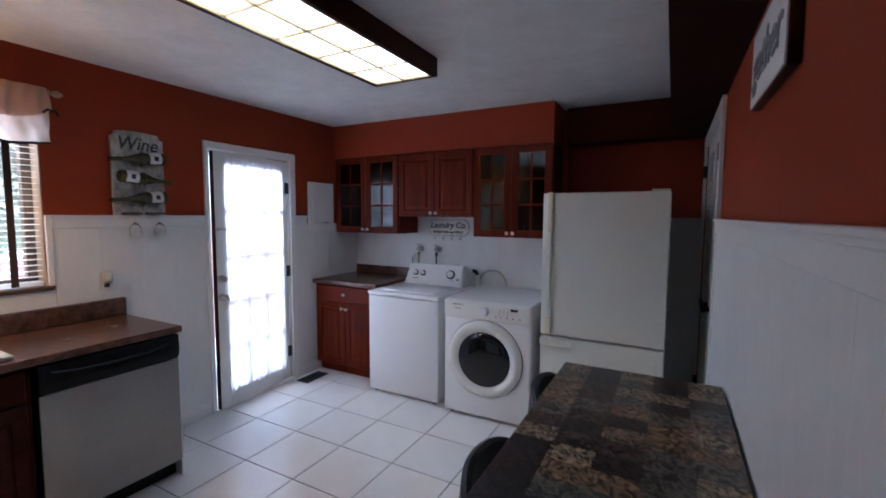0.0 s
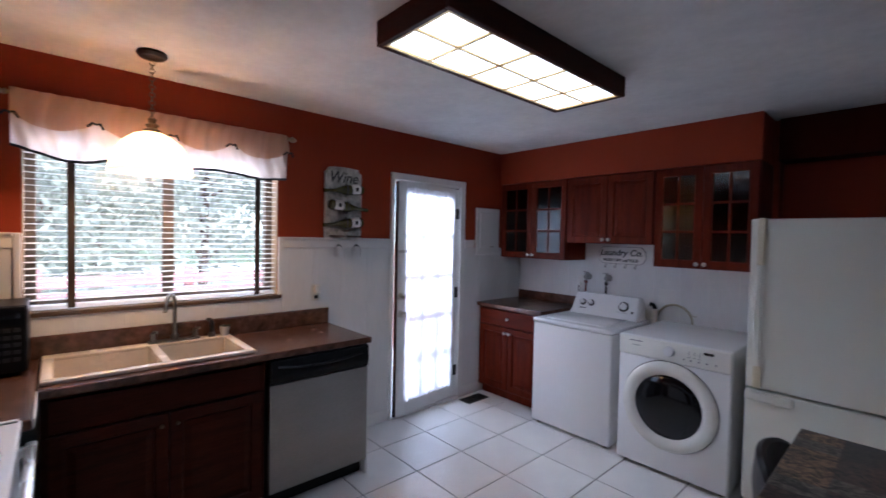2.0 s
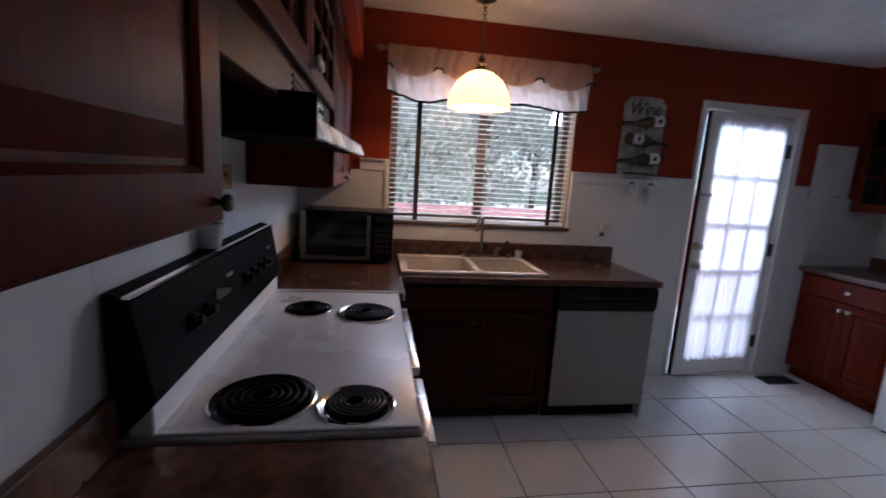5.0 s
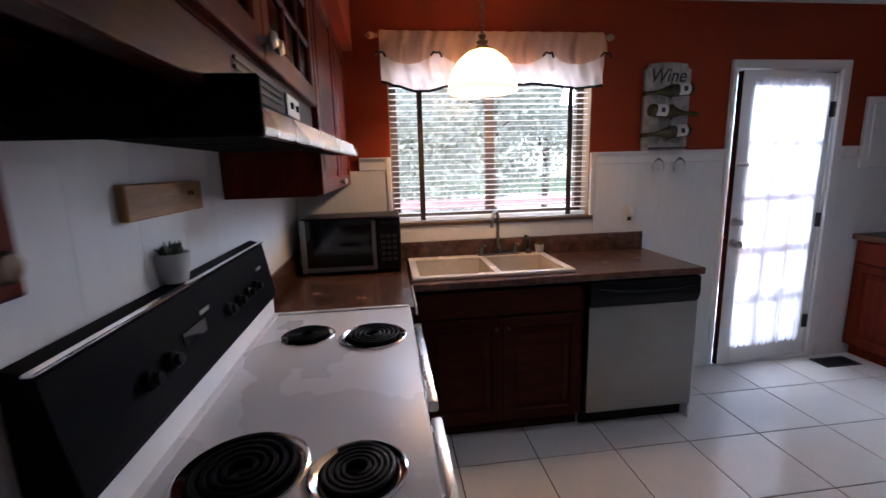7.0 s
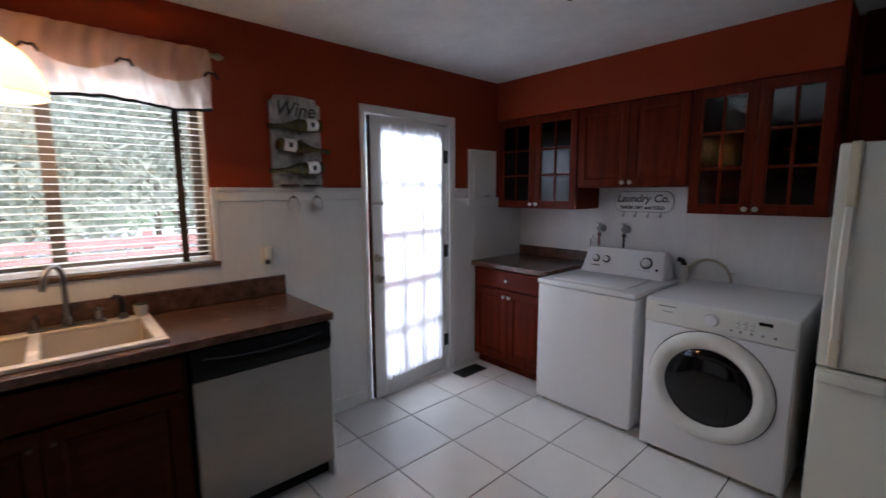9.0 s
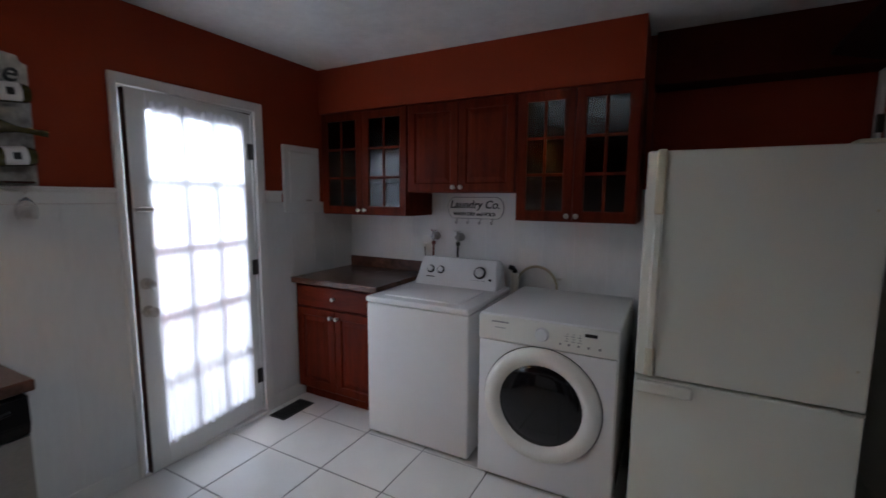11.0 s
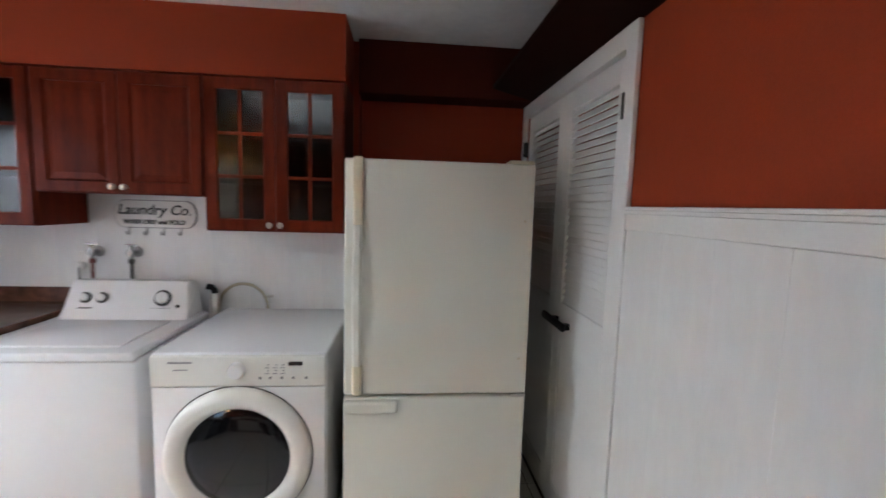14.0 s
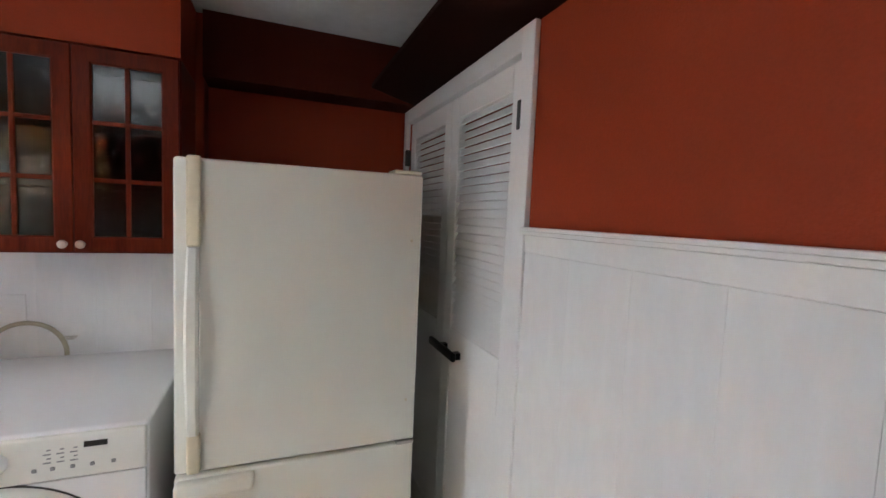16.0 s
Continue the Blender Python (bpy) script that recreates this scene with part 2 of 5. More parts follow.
POT = material("pale_ceramic", (0.55, 0.54, 0.52), 0.35, var=0.08, scale=20, bump=0.02)
TABLETOP = tabletop_material()
LIGHTP = emitter("fluorescent_diffuser", (0.92, 0.96, 1.0), PANEL_E)
SHADE = sheer("alabaster_glass_shade", (0.95, 0.86, 0.70), 0.0)
GLASS = glass("clear_glass")
# glass tinted dark to carry part of the shade inside the cupboards
SEEDY = glass("seeded_cabinet_glass", 0.0, (0.10, 0.11, 0.12), 0.11, 1.45)
# near-black wood for shelves and backs: the cupboards' inner shade is in the colour
INSIDE_SHADED = material("cabinet_interior_shaded", (0.014, 0.007, 0.005), 0.6, var=0.2, scale=6, fine=50, bump=0.03)
BRICK = random_tint(material("red_brick", (0.30, 0.11, 0.075), 0.85, var=0.2, scale=12, fine=90, bump=0.3), 0.18)
LEAF = sheer("tree_leaf", (0.36, 0.38, 0.31), 0.0)
BARK = material("tree_bark", (0.14, 0.10, 0.07), 0.9, var=0.3, scale=14, fine=60, bump=0.6)
GRASS = material("lawn", (0.09, 0.12, 0.045), 0.9, var=0.3, scale=1.2, fine=40, bump=0.5)
CONC = material("patio_concrete", (0.55, 0.53, 0.50), 0.85, var=0.12, scale=2, fine=60, bump=0.2)
REDWOOD = material("red_painted_boards", (0.42, 0.22, 0.20), 0.7, var=0.2, scale=4, fine=40, bump=0.15)


# ---- mesh helpers ----
def box(bm, x0, x1, y0, y1, z0, z1, bevel=0.0, seg=1):
    m = Matrix.LocRotScale(((x0 + x1) / 2, (y0 + y1) / 2, (z0 + z1) / 2), None, (abs(x1 - x0), abs(y1 - y0), abs(z1 - z0)))
    r = bmesh.ops.create_cube(bm, size=1, matrix=m)
    if bevel:
        edges = list({e for v in r["verts"] for e in v.link_edges})
        bmesh.ops.bevel(bm, geom=edges, offset=bevel, segments=seg, affect='EDGES', profile=0.5)
    return bm


def bx(x0, x1, y0, y1, z0, z1, bevel=0.0, seg=1):
    return box(bmesh.new(), x0, x1, y0, y1, z0, z1, bevel, seg)


def cyl(bm, p, q, r0, r1=None, seg=20):
    p, q = Vector(p), Vector(q)
    d = q - p
    m = Matrix.Translation((p + q) / 2) @ d.to_track_quat('Z', 'Y').to_matrix().to_4x4()
    bmesh.ops.create_cone(bm, cap_ends=True, segments=seg, radius1=r0, radius2=r0 if r1 is None else r1, depth=d.length, matrix=m)
    return bm


def lathe(profile, seg=32, m=None, bm=None):
    """Turns (radius, height) pairs round the z axis."""
    bm = bm or bmesh.new()
    m = m or Matrix()
    rings = []
    for r, z in profile:
        rings.append([bm.verts.new(m @ Vector((r * math.cos(2 * math.pi * i / seg), r * math.sin(2 * math.pi * i / seg), z))) for i in range(seg)])
    for a, b in zip(rings, rings[1:]):
        for i in range(seg):
            bm.faces.new((a[i], a[(i + 1) % seg], b[(i + 1) % seg], b[i]))
    for ring, flip in ((rings[0], True), (rings[-1], False)):
        bm.faces.new(ring[::-1] if flip else ring)
    bmesh.ops.remove_doubles(bm, verts=bm.verts, dist=1e-5)
    return bm


def tube(points, r, seg=10, bm=None):
    """A round tube along a line of points."""
    bm = bm or bmesh.new()
    pts = [Vector(p) for p in points]
    rings, up = [], Vector((0.13, 0.21, 0.97))
    for i, p in enumerate(pts):
        d = (pts[min(i + 1, len(pts) - 1)] - pts[max(i - 1, 0)]).normalized()
        a = d.cross(up)
        a = (d.cross(Vector((1, 0, 0))) if a.length < 0.05 else a).normalized()
        b = d.cross(a)
        rings.append([bm.verts.new(p + r * (a * math.cos(2 * math.pi * k / seg) + b * math.sin(2 * math.pi * k / seg))) for k in range(seg)])
    for u, v in zip(rings, rings[1:]):
        for k in range(seg):
            bm.faces.new((u[k], u[(k + 1) % seg], v[(k + 1) % seg], v[k]))
    bm.faces.new(rings[0][::-1])
    bm.faces.new(rings[-1])
    return bm


def arc(c, r, a0, a1, n, u=(1, 0, 0), v=(0, 0, 1)):
    c, u, v = Vector(c), Vector(u), Vector(v)
    return [c + r * (math.cos(radians(a0 + (a1 - a0) * i / n)) * u + math.sin(radians(a0 + (a1 - a0) * i / n)) * v) for i in range(n + 1)]


def part(name, bm, mat, parent=None, label="", smooth=False):
    me = bpy.data.meshes.new(name)
    bmesh.ops.recalc_face_normals(bm, faces=bm.faces)
    bm.to_mesh(me)
    bm.free()
    me.materials.append(mat)
    if smooth:
        me.polygons.foreach_set("use_smooth", [True] * len(me.polygons))
        me.set_sharp_from_angle(angle=radians(38))
    ob = new(name, me)
    ob.parent = parent
    if label:
        ob["label"] = label
    return ob


def thing(name, m, label, category, group="", kind=""):
    e = new(name)
    e.empty_display_size = 0.1
    e.matrix_world = m
    return tagged(e, label, category, group, kind)


def setting(name, bm, mat, label, category):
    return tagged(part(name, bm, mat), label, category, kind="structure")


def lettering(name, words, size, m, mat, parent, depth=0.002, shear=0.0, stretch=1.0):
    """Raised letters in the built-in font; they lie in the x-z plane and face -y."""
    cu = bpy.data.curves.new(name, 'FONT')
    cu.body, cu.size, cu.extrude, cu.align_x, cu.align_y, cu.shear, cu.offset = words, size, depth, 'CENTER', 'CENTER', shear, 0.0012
    tmp = new(name + "_line", cu)
    me = bpy.data.meshes.new_from_object(tmp.evaluated_get(bpy.context.evaluated_depsgraph_get()))
    bpy.data.objects.remove(tmp)
    me.transform(m @ pose(0, 0, 0, 90, 0, 0) @ Matrix.Diagonal((stretch, 1, 1, 1)))
    me.materials.clear()
    me.materials.append(mat)
    ob = new(name, me)
    ob.parent = parent
    return ob

# ---- structure ----
W, R, Y0, YB, YA, H = -2.18, 1.12, 0.02, 4.55, 4.70, 2.43   # window wall, table wall, range wall, laundry wall, alcove wall, ceiling
RAIL = 1.53
floor = setting("floor", bx(W - 0.2, R + 0.9, Y0 - 0.15, YA + 0.15, -0.12, -0.004), GROUT, "white glazed floor tiles with grey grout joints", "floor")
ceiling = setting("ceiling", bx(W - 0.2, R + 0.9, Y0 - 0.15, YA + 0.15, H, H + 0.12), CEIL, "off-white textured plaster ceiling", "ceiling")

bm = bmesh.new()                                             # window wall with the window's and the door's openings
WY0, WY1, WZ0, WZ1 = 0.60, 1.86, 1.13, 2.10
DY0, DY1, DZ1 = 2.812, 3.61, 2.035
for y0, y1, z0, z1 in ((Y0 - 0.15, WY0, 0, H), (WY0, WY1, 0, WZ0), (WY0, WY1, WZ1, H), (WY1, DY0, 0, H), (DY0, DY1, DZ1, H), (DY1, YA + 0.15, 0, H)):
    box(bm, W - 0.18, W, y0, y1, z0, z1)
wall_window = setting("wall_window", bm, RED, "terracotta painted wall with white wainscot boards", "wall")
bm = bx(W, 0.10, YB, YB + 0.3, 0, H)
box(bm, 0.10, R + 0.9, YA, YA + 0.15, 0, H)
wall_laundry = setting("wall_laundry", bm, RED, "terracotta painted wall with white boards behind the machines", "wall")
CY0, CY1, CZ1 = 3.412, 4.60, 2.065                            # closet opening
bm = bmesh.new()
for y0, y1, z0, z1 in ((Y0 - 0.15, CY0, 0, H), (CY0, CY1, CZ1, H), (CY1, YA, 0, H)):
    box(bm, R, R + 0.12, y0, y1, z0, z1)
wall_table = setting("wall_table", bm, RED, "terracotta painted wall above white boards", "wall")
bm = bx(R + 0.75, R + 0.85, CY0 - 0.3, YA, 0, H)
box(bm, R + 0.12, R + 0.75, CY0 - 0.3, CY0 - 0.2, 0, H)
setting("wall_closet", bm, WHITE, "plain closet wall behind the louvred doors", "wall")
wall_range = setting("wall_range", bx(W, R, Y0 - 0.15, Y0, 0, H), RED, "terracotta painted wall with white boards behind the range", "wall")
setting("soffit_laundry", bx(W, 0.067, 4.195, YB, 2.112, H), RED, "terracotta painted boxed soffit over the cabinets", "soffit")
setting("soffit_alcove", bx(0.10, R, 4.50, YA, 2.14, H), RED_SHADED, "terracotta boxed soffit over the refrigerator, darkened in colour for its shade", "soffit")
setting("soffit_range", bx(W, R, Y0, 0.412, 2.125, H), RED, "terracotta painted boxed soffit over the range cabinets", "soffit")
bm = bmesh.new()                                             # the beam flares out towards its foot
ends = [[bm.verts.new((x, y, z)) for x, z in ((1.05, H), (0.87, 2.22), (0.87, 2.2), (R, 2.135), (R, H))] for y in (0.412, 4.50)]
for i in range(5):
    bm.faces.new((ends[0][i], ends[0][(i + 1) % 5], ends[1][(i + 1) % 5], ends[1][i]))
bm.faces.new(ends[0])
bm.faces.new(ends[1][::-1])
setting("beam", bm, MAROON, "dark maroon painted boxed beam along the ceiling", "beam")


def rail_profile(bm, axis, a0, a1, face, sign):
    """A chair rail: a flat apron, a moulding and a cap."""
    for dz0, dz1, d in ((-0.075, -0.022, 0.020), (-0.022, -0.010, 0.028), (-0.010, 0.0, 0.038)):
        lo, hi = sorted((face, face + sign * d))
        if axis == 'y':
            box(bm, lo, hi, a0, a1, RAIL + dz0, RAIL + dz1, 0.002)
        else:
            box(bm, a0, a1, lo, hi, RAIL + dz0, RAIL + dz1, 0.002)


bm = bmesh.new()
rail_profile(bm, 'y', 0.412, WY0 - 0.03, W, 1)
rail_profile(bm, 'y', WY1 + 0.03, DY0 - 0.022, W, 1)
rail_profile(bm, 'y', DY1 + 0.06, 3.80, W, 1)
rail_profile(bm, 'y', 0.3, CY0 - 0.075, R, -1)
setting("trim_chair_rail", bm, TRIM, "white painted chair rail moulding", "moulding")
bm = bmesh.new()
box(bm, W, W + 0.016, 2.30, DY0 - 0.022, 0, 0.10, 0.003)
box(bm, W, W + 0.016, DY1 + 0.06, 3.93, 0, 0.10, 0.003)
box(bm, R - 0.016, R, 0.7, CY0 - 0.075, 0, 0.10, 0.003)
setting("baseboard", bm, TRIM, "white painted baseboard", "baseboard")
bm = bmesh.new()                                             # casings of the garden door and the closet
for y0, y1 in ((DY0 - 0.017, DY0 + 0.021), (DY1 - 0.008, DY1 + 0.055)):
    box(bm, W - 0.002, W + 0.02, y0, y1, 0, DZ1 + 0.045, 0.004)
box(bm, W - 0.002, W + 0.019, DY0 - 0.017, DY1 + 0.055, DZ1 - 0.006, DZ1 + 0.05, 0.004)
for y0, y1 in ((DY0, DY0 + 0.02), (DY1 - 0.02, DY1)):
    box(bm, W - 0.18, W - 0.004, y0, y1, 0, DZ1)
box(bm, W - 0.18, W - 0.004, DY0, DY1, DZ1 - 0.02, DZ1)
box(bm, W - 0.2, W + 0.03, DY0, DY1, 0.0, 0.022, 0.003)
WEATHER = bx(W - 0.07, W - 0.006, DY0 + 0.0205, DY0 + 0.027, 0.024, DZ1 - 0.021, 0.001)
box(WEATHER, W - 0.07, W - 0.006, DY0 + 0.028, DY1 - 0.022, DZ1 - 0.027, DZ1 - 0.0205, 0.001)
setting("trim_weather_strip", WEATHER, DARKW, "dark brown weather strip inside the door frame", "weather strip")
setting("trim_door_casing", bm, TRIM, "white painted door casing", "casing")
bm = bmesh.new()
for y0, y1 in ((CY0 - 0.07, CY0), (CY1, CY1 + 0.06)):
    box(bm, R - 0.02, R, y0, y1, 0, CZ1 + 0.07, 0.003)
box(bm, R - 0.019, R + 0.05, CY0, CY1, CZ1 - 0.004, CZ1 + 0.07, 0.002)
setting("trim_closet_casing", bm, TRIM, "white painted closet casing", "casing")

# ---- garden door, ajar ----
door = thing("door_1", pose(W - 0.03, DY1 - 0.024, 0.026, 0, 0, -84.2), "white garden door ajar with a sheer curtain over its panes", "door", kind="structure")
DWI, DHE = 0.758, 1.985                                      # local: x from the hinge, y through the slab, z up
# the slab runs from the hinge to the latch
bm = bmesh.new()
gx0, gx1, gz0, gz1 = 0.085, 0.66, 0.15, 1.90
for x0, x1, z0, z1 in ((0, gx0, 0, DHE), (gx1, DWI, 0, DHE), (gx0, gx1, 0, gz0), (gx0, gx1, gz1, DHE)):
    box(bm, x0, x1, -0.02, 0.02, z0, z1, 0.002)
part("door_slab", bm, TRIM, door)
for i in range(2):
    x = gx0 + (gx1 - gx0) * (i + 1) / 3
    part("muntin", bx(x - 0.011, x + 0.011, -0.016, 0.016, gz0, gz1, 0.003), TRIM, door)
for i in range(4):
    z = gz0 + (gz1 - gz0) * (i + 1) / 5
    part("muntin", bx(gx0, gx1, -0.0155, 0.0155, z - 0.011, z + 0.011, 0.003), TRIM, door)
part("latch_edge", bx(DWI + 0.0005, DWI + 0.0025, -0.019, 0.019, 0.001, DHE - 0.001), DARKW, door, "dark brown bare edge")
pane = part("pane", bx(gx0, gx1, -0.003, 0.003, gz0, gz1), GLASS, door)
pane.visible_shadow = False
bm = bmesh.new()
n, rows = 120, 12
grid = []
for j in range(rows + 1):
    z = gz0 - 0.03 + (gz1 - gz0 + 0.07) * j / rows
    line = []
    for i in range(n + 1):
        u = i / n
        x = gx0 - 0.01 + (gx1 - gx0 + 0.02) * u
        fold = 0.007 * math.sin(u * 62 + 0.5 * math.sin(j * 0.7)) + 0.005 * math.sin(u * 141 + 1.3)
        line.append(bm.verts.new((x, 0.036 + fold * (0.55 + 0.45 * abs(j / rows - 0.5) * 2), z + (0.008 * math.sin(u * 90) if j in (0, rows) else 0))))
    grid.append(line)
for a, b in zip(grid, grid[1:]):
    for i in range(n):
        bm.faces.new((a[i], a[i + 1], b[i + 1], b[i]))
CURTAIN = tagged(part("sheer_curtain", bm, SHEER, None, smooth=True), "white sheer gathered curtain on the garden door", "curtain")
CURTAIN.matrix_world = door.matrix_world.copy()
for z, r in ((0.875, 0.026), (1.02, 0.020)):
    m = pose(DWI - 0.035, 0.02, z, -90, 0, 0)
    part("door_knob" if r > 0.022 else "deadbolt", lathe([(0.03, 0), (0.03, 0.006), (0.012, 0.01), (0.011, 0.03), (r, 0.04), (r, 0.055), (r * 0.7, 0.062), (0.001, 0.064)], 24, m), NICKEL, door, "satin nickel", True)
part("slide_latch", bx(DWI - 0.10, DWI - 0.005, 0.02, 0.034, 1.385, 1.41, 0.004), NICKEL, door, "dull metal slide latch")
for z in (0.25, 1.0, 1.75):
    bm = cyl(bmesh.new(), (-0.005, 0.026, z - 0.05), (-0.005, 0.026, z + 0.05), 0.007, seg=12)
    box(bm, -0.03, 0.03, 0.0205, 0.0235, z - 0.05, z + 0.05)
    part("hinge", bm, GRILLE, door, "dark metal hinge")

# ---- window ----
win = thing("window_1", pose(0, 0, 0), "brown framed sliding window in a recessed opening", "window", kind="structure")
xo = W - 0.12
bm = bmesh.new()
for y0, y1, z0, z1 in ((WY0, WY0 + 0.05, WZ0, WZ1), (WY1 - 0.05, WY1, WZ0, WZ1), (WY0, WY1, WZ0, WZ0 + 0.05), (WY0, WY1, WZ1 - 0.05, WZ1)):
    box(bm, xo - 0.03, xo + 0.02, y0, y1, z0, z1, 0.003)
part("window_frame", bm, OAK, win)
part("mullion", bx(xo - 0.02, xo + 0.025, 1.205, 1.262, WZ0 + 0.05, WZ1 - 0.05, 0.003), OAK, win)
for y0, y1, x in ((WY0 + 0.05, 1.205, xo), (1.262, WY1 - 0.05, xo - 0.012)):
    p = part("pane", bx(x - 0.002, x + 0.002, y0, y1, WZ0 + 0.05, WZ1 - 0.05), GLASS, win)
    p.visible_shadow = False
part("window_sill", bx(W - 0.16, W + 0.022, WY0 - 0.02, WY1 + 0.02, WZ0 - 0.022, WZ0 + 0.002, 0.004), OAK, win, "brown wooden sill")
bm = bmesh.new()
for y0, y1 in ((WY0 - 0.03, WY0 - 0.001), (WY1 + 0.001, WY1 + 0.03)):
    box(bm, W, W + 0.02, y0, y1, WZ0 + 0.003, RAIL, 0.003)
part("window_trim", bm, TRIM, win, "white painted side trim")

bm = bmesh.new()
box(bm, W - 0.10, W - 0.001, WY0, WY0 + 0.006, WZ0 + 0.002, WZ1)
box(bm, W - 0.10, W - 0.001, WY1 - 0.006, WY1, WZ0 + 0.002, WZ1)
box(bm, W - 0.10, W - 0.001, WY0 + 0.006, WY1 - 0.006, WZ1 - 0.006, WZ1)
part("reveal_lining", bm, TANP, win, "tan painted reveal")
blind = thing("window_blind", pose(W - 0.045, 0, 0), "white wooden venetian blind with brown ladder tapes", "blind")
bm0 = bmesh.new()
box(bm0, -0.014, 0.014, WY0 + 0.008, WY1 - 0.008, -0.0015, 0.0015)
bmesh.ops.rotate(bm0, verts=bm0.verts, cent=(0, 0, 0), matrix=Matrix.Rotation(radians(3), 3, 'Y'))
first = part("slat", bm0, SLAT, blind)
zs = [WZ0 + 0.055 + 0.0325 * i for i in range(27)]
first.location = (0, 0, zs[0])
for z in zs[1:]:
    o = new("slat", first.data)
    o.parent, o.location = blind, (0, 0, z)
part("bottom_rail", bx(-0.025, 0.025, WY0 + 0.008, WY1 - 0.008, WZ0 + 0.006, WZ0 + 0.03, 0.004), SLAT, blind)
part("head_rail", bx(-0.027, 0.027, WY0 + 0.005, WY1 - 0.005, WZ1 - 0.05, WZ1 - 0.002, 0.003), SLAT, blind)
for y in (0.785, 1.73):
    part("ladder_tape", bx(0.0265, 0.0285, y - 0.016, y + 0.016, WZ0 + 0.01, WZ1 - 0.05), TAPE, blind, "dark brown cloth tape")

rod = thing("curtain_rod", pose(W + 0.07, 0, 2.192), "pale curtain rod with turned finials over the window", "curtain rod")
part("rod", cyl(bmesh.new(), (0, 0.555, 0), (0, 1.89, 0), 0.009, seg=14), BRASS, rod)
for y, s in ((0.555, -1), (1.89, 1)):
    part("finial", lathe([(0.009, 0), (0.016, 0.004), (0.008, 0.012), (0.017, 0.028), (0.020, 0.04), (0.012, 0.055), (0.004, 0.065), (0.001, 0.068)], 18, pose(0, y, 0, -90 * s, 0, 0)), TANP, rod, "", True)
    part("bracket", bx(-0.07, 0.0, y - s * 0.04 - 0.006, y - s * 0.04 + 0.006, -0.012, 0.004, 0.002), BRASS, rod)
val = thing("valance", pose(W + 0.075, 0, 0), "cream scalloped window valance with black edging", "valance")


def val_z(u):
    """Lower edge of the valance at u from 0 to 1."""
    return 1.922 - 0.022 * abs(math.sin(u * math.pi * 2.5)) + 0.022 * math.cos(u * math.pi * 3) ** 2 - 0.01 * math.sin(u * 9)


def val_x(u, v):
    return 0.014 + 0.005 * math.sin(u * 130 + 3 * math.sin(v * 4)) + 0.003 * math.sin(u * 41 + v * 17) + 0.010 * math.sin(u * 75 + v) * (0.4 + 0.6 * v) + 0.02 * math.sin(v * math.pi) * (0.5 + 0.5 * math.cos(u * math.pi * 8 + 0.6))


bm = bmesh.new()
n, k = 140, 14
grid = [[bm.verts.new((val_x(i / n, j / k), 0.568 + 1.307 * i / n, 2.208 - (2.208 - val_z(i / n)) * j / k)) for i in range(n + 1)] for j in range(k + 1)]
for a, b in zip(grid, grid[1:]):
    for i in range(n):
        bm.faces.new((a[i], a[i + 1], b[i + 1], b[i]))
part("cloth", bm, CLOTH, val, smooth=True)
part("edging", tube([(val_x(i / n, 1) + 0.003, 0.568 + 1.307 * i / n, val_z(i / n)) for i in range(n + 1)], 0.008, 6), TRIMB, val, "black edging cord")
bm = bmesh.new()                                             # upper layer, gathered at four ties
ties = (0.0, 0.238, 0.495, 0.732, 1.0)


def swag_z(u):
    for a, b in zip(ties, ties[1:]):
        if u <= b:
            s = (u - a) / (b - a)
            return 2.088 - 0.058 * math.sin(math.pi * s) ** 0.8
    return 2.088


grid = [[bm.verts.new((val_x(i / n, 0.5 * j / k) + 0.012 + 0.02 * j / k, 0.566 + 1.311 * i / n, 2.21 - (2.21 - swag_z(i / n)) * j / k)) for i in range(n + 1)] for j in range(k + 1)]
for a, b in zip(grid, grid[1:]):
    for i in range(n):
        bm.faces.new((a[i], a[i + 1], b[i + 1], b[i]))
part("upper_layer", bm, CLOTH2, val, smooth=True)
for u in ties:
    y = 0.568 + 1.307 * u
    part("tie", tube([(0.060, y - 0.035, 2.07), (0.070, y - 0.016, 2.09), (0.074, y, 2.082), (0.070, y + 0.014, 2.09), (0.062, y + 0.03, 2.063)], 0.006, 6), TRIMB, val, "black cord tie")

# ---- ceiling light ----
lx0, lx1, ly0, ly1, lz = -0.74, -0.305, 1.70, 2.995, 2.325
lamp = thing("ceiling_light", pose(0, 0, 0), "long fluorescent ceiling light in a dark wooden frame", "ceiling light")
bm = bmesh.new()
for x0, x1, y0, y1 in ((lx0, lx0 + 0.022, ly0, ly1), (lx1 - 0.022, lx1, ly0, ly1), (lx0 + 0.022, lx1 - 0.022, ly0, ly0 + 0.022), (lx0 + 0.022, lx1 - 0.022, ly1 - 0.022, ly1)):
    box(bm, x0, x1, y0, y1, lz, H, 0.003)
part("frame", bm, DARKW, lamp, "dark stained wooden frame")
part("diffuser", bx(lx0 + 0.02, lx1 - 0.02, ly0 + 0.02, ly1 - 0.02, lz + 0.014, lz + 0.02), LIGHTP, lamp, "glowing white diffuser")
bm = bmesh.new()
for x0, x1, y0, y1 in ((lx0 + 0.022, lx0 + 0.034, ly0 + 0.02, ly1 - 0.02), (lx1 - 0.034, lx1 - 0.022, ly0 + 0.02, ly1 - 0.02), (lx0 + 0.034, lx1 - 0.034, ly0 + 0.022, ly0 + 0.034), (lx0 + 0.034, lx1 - 0.034, ly1 - 0.034, ly1 - 0.022)):
    box(bm, x0, x1, y0, y1, lz + 0.002, lz + 0.012)
part("edge_strip", bm, BRASS, lamp, "brass edge strip")
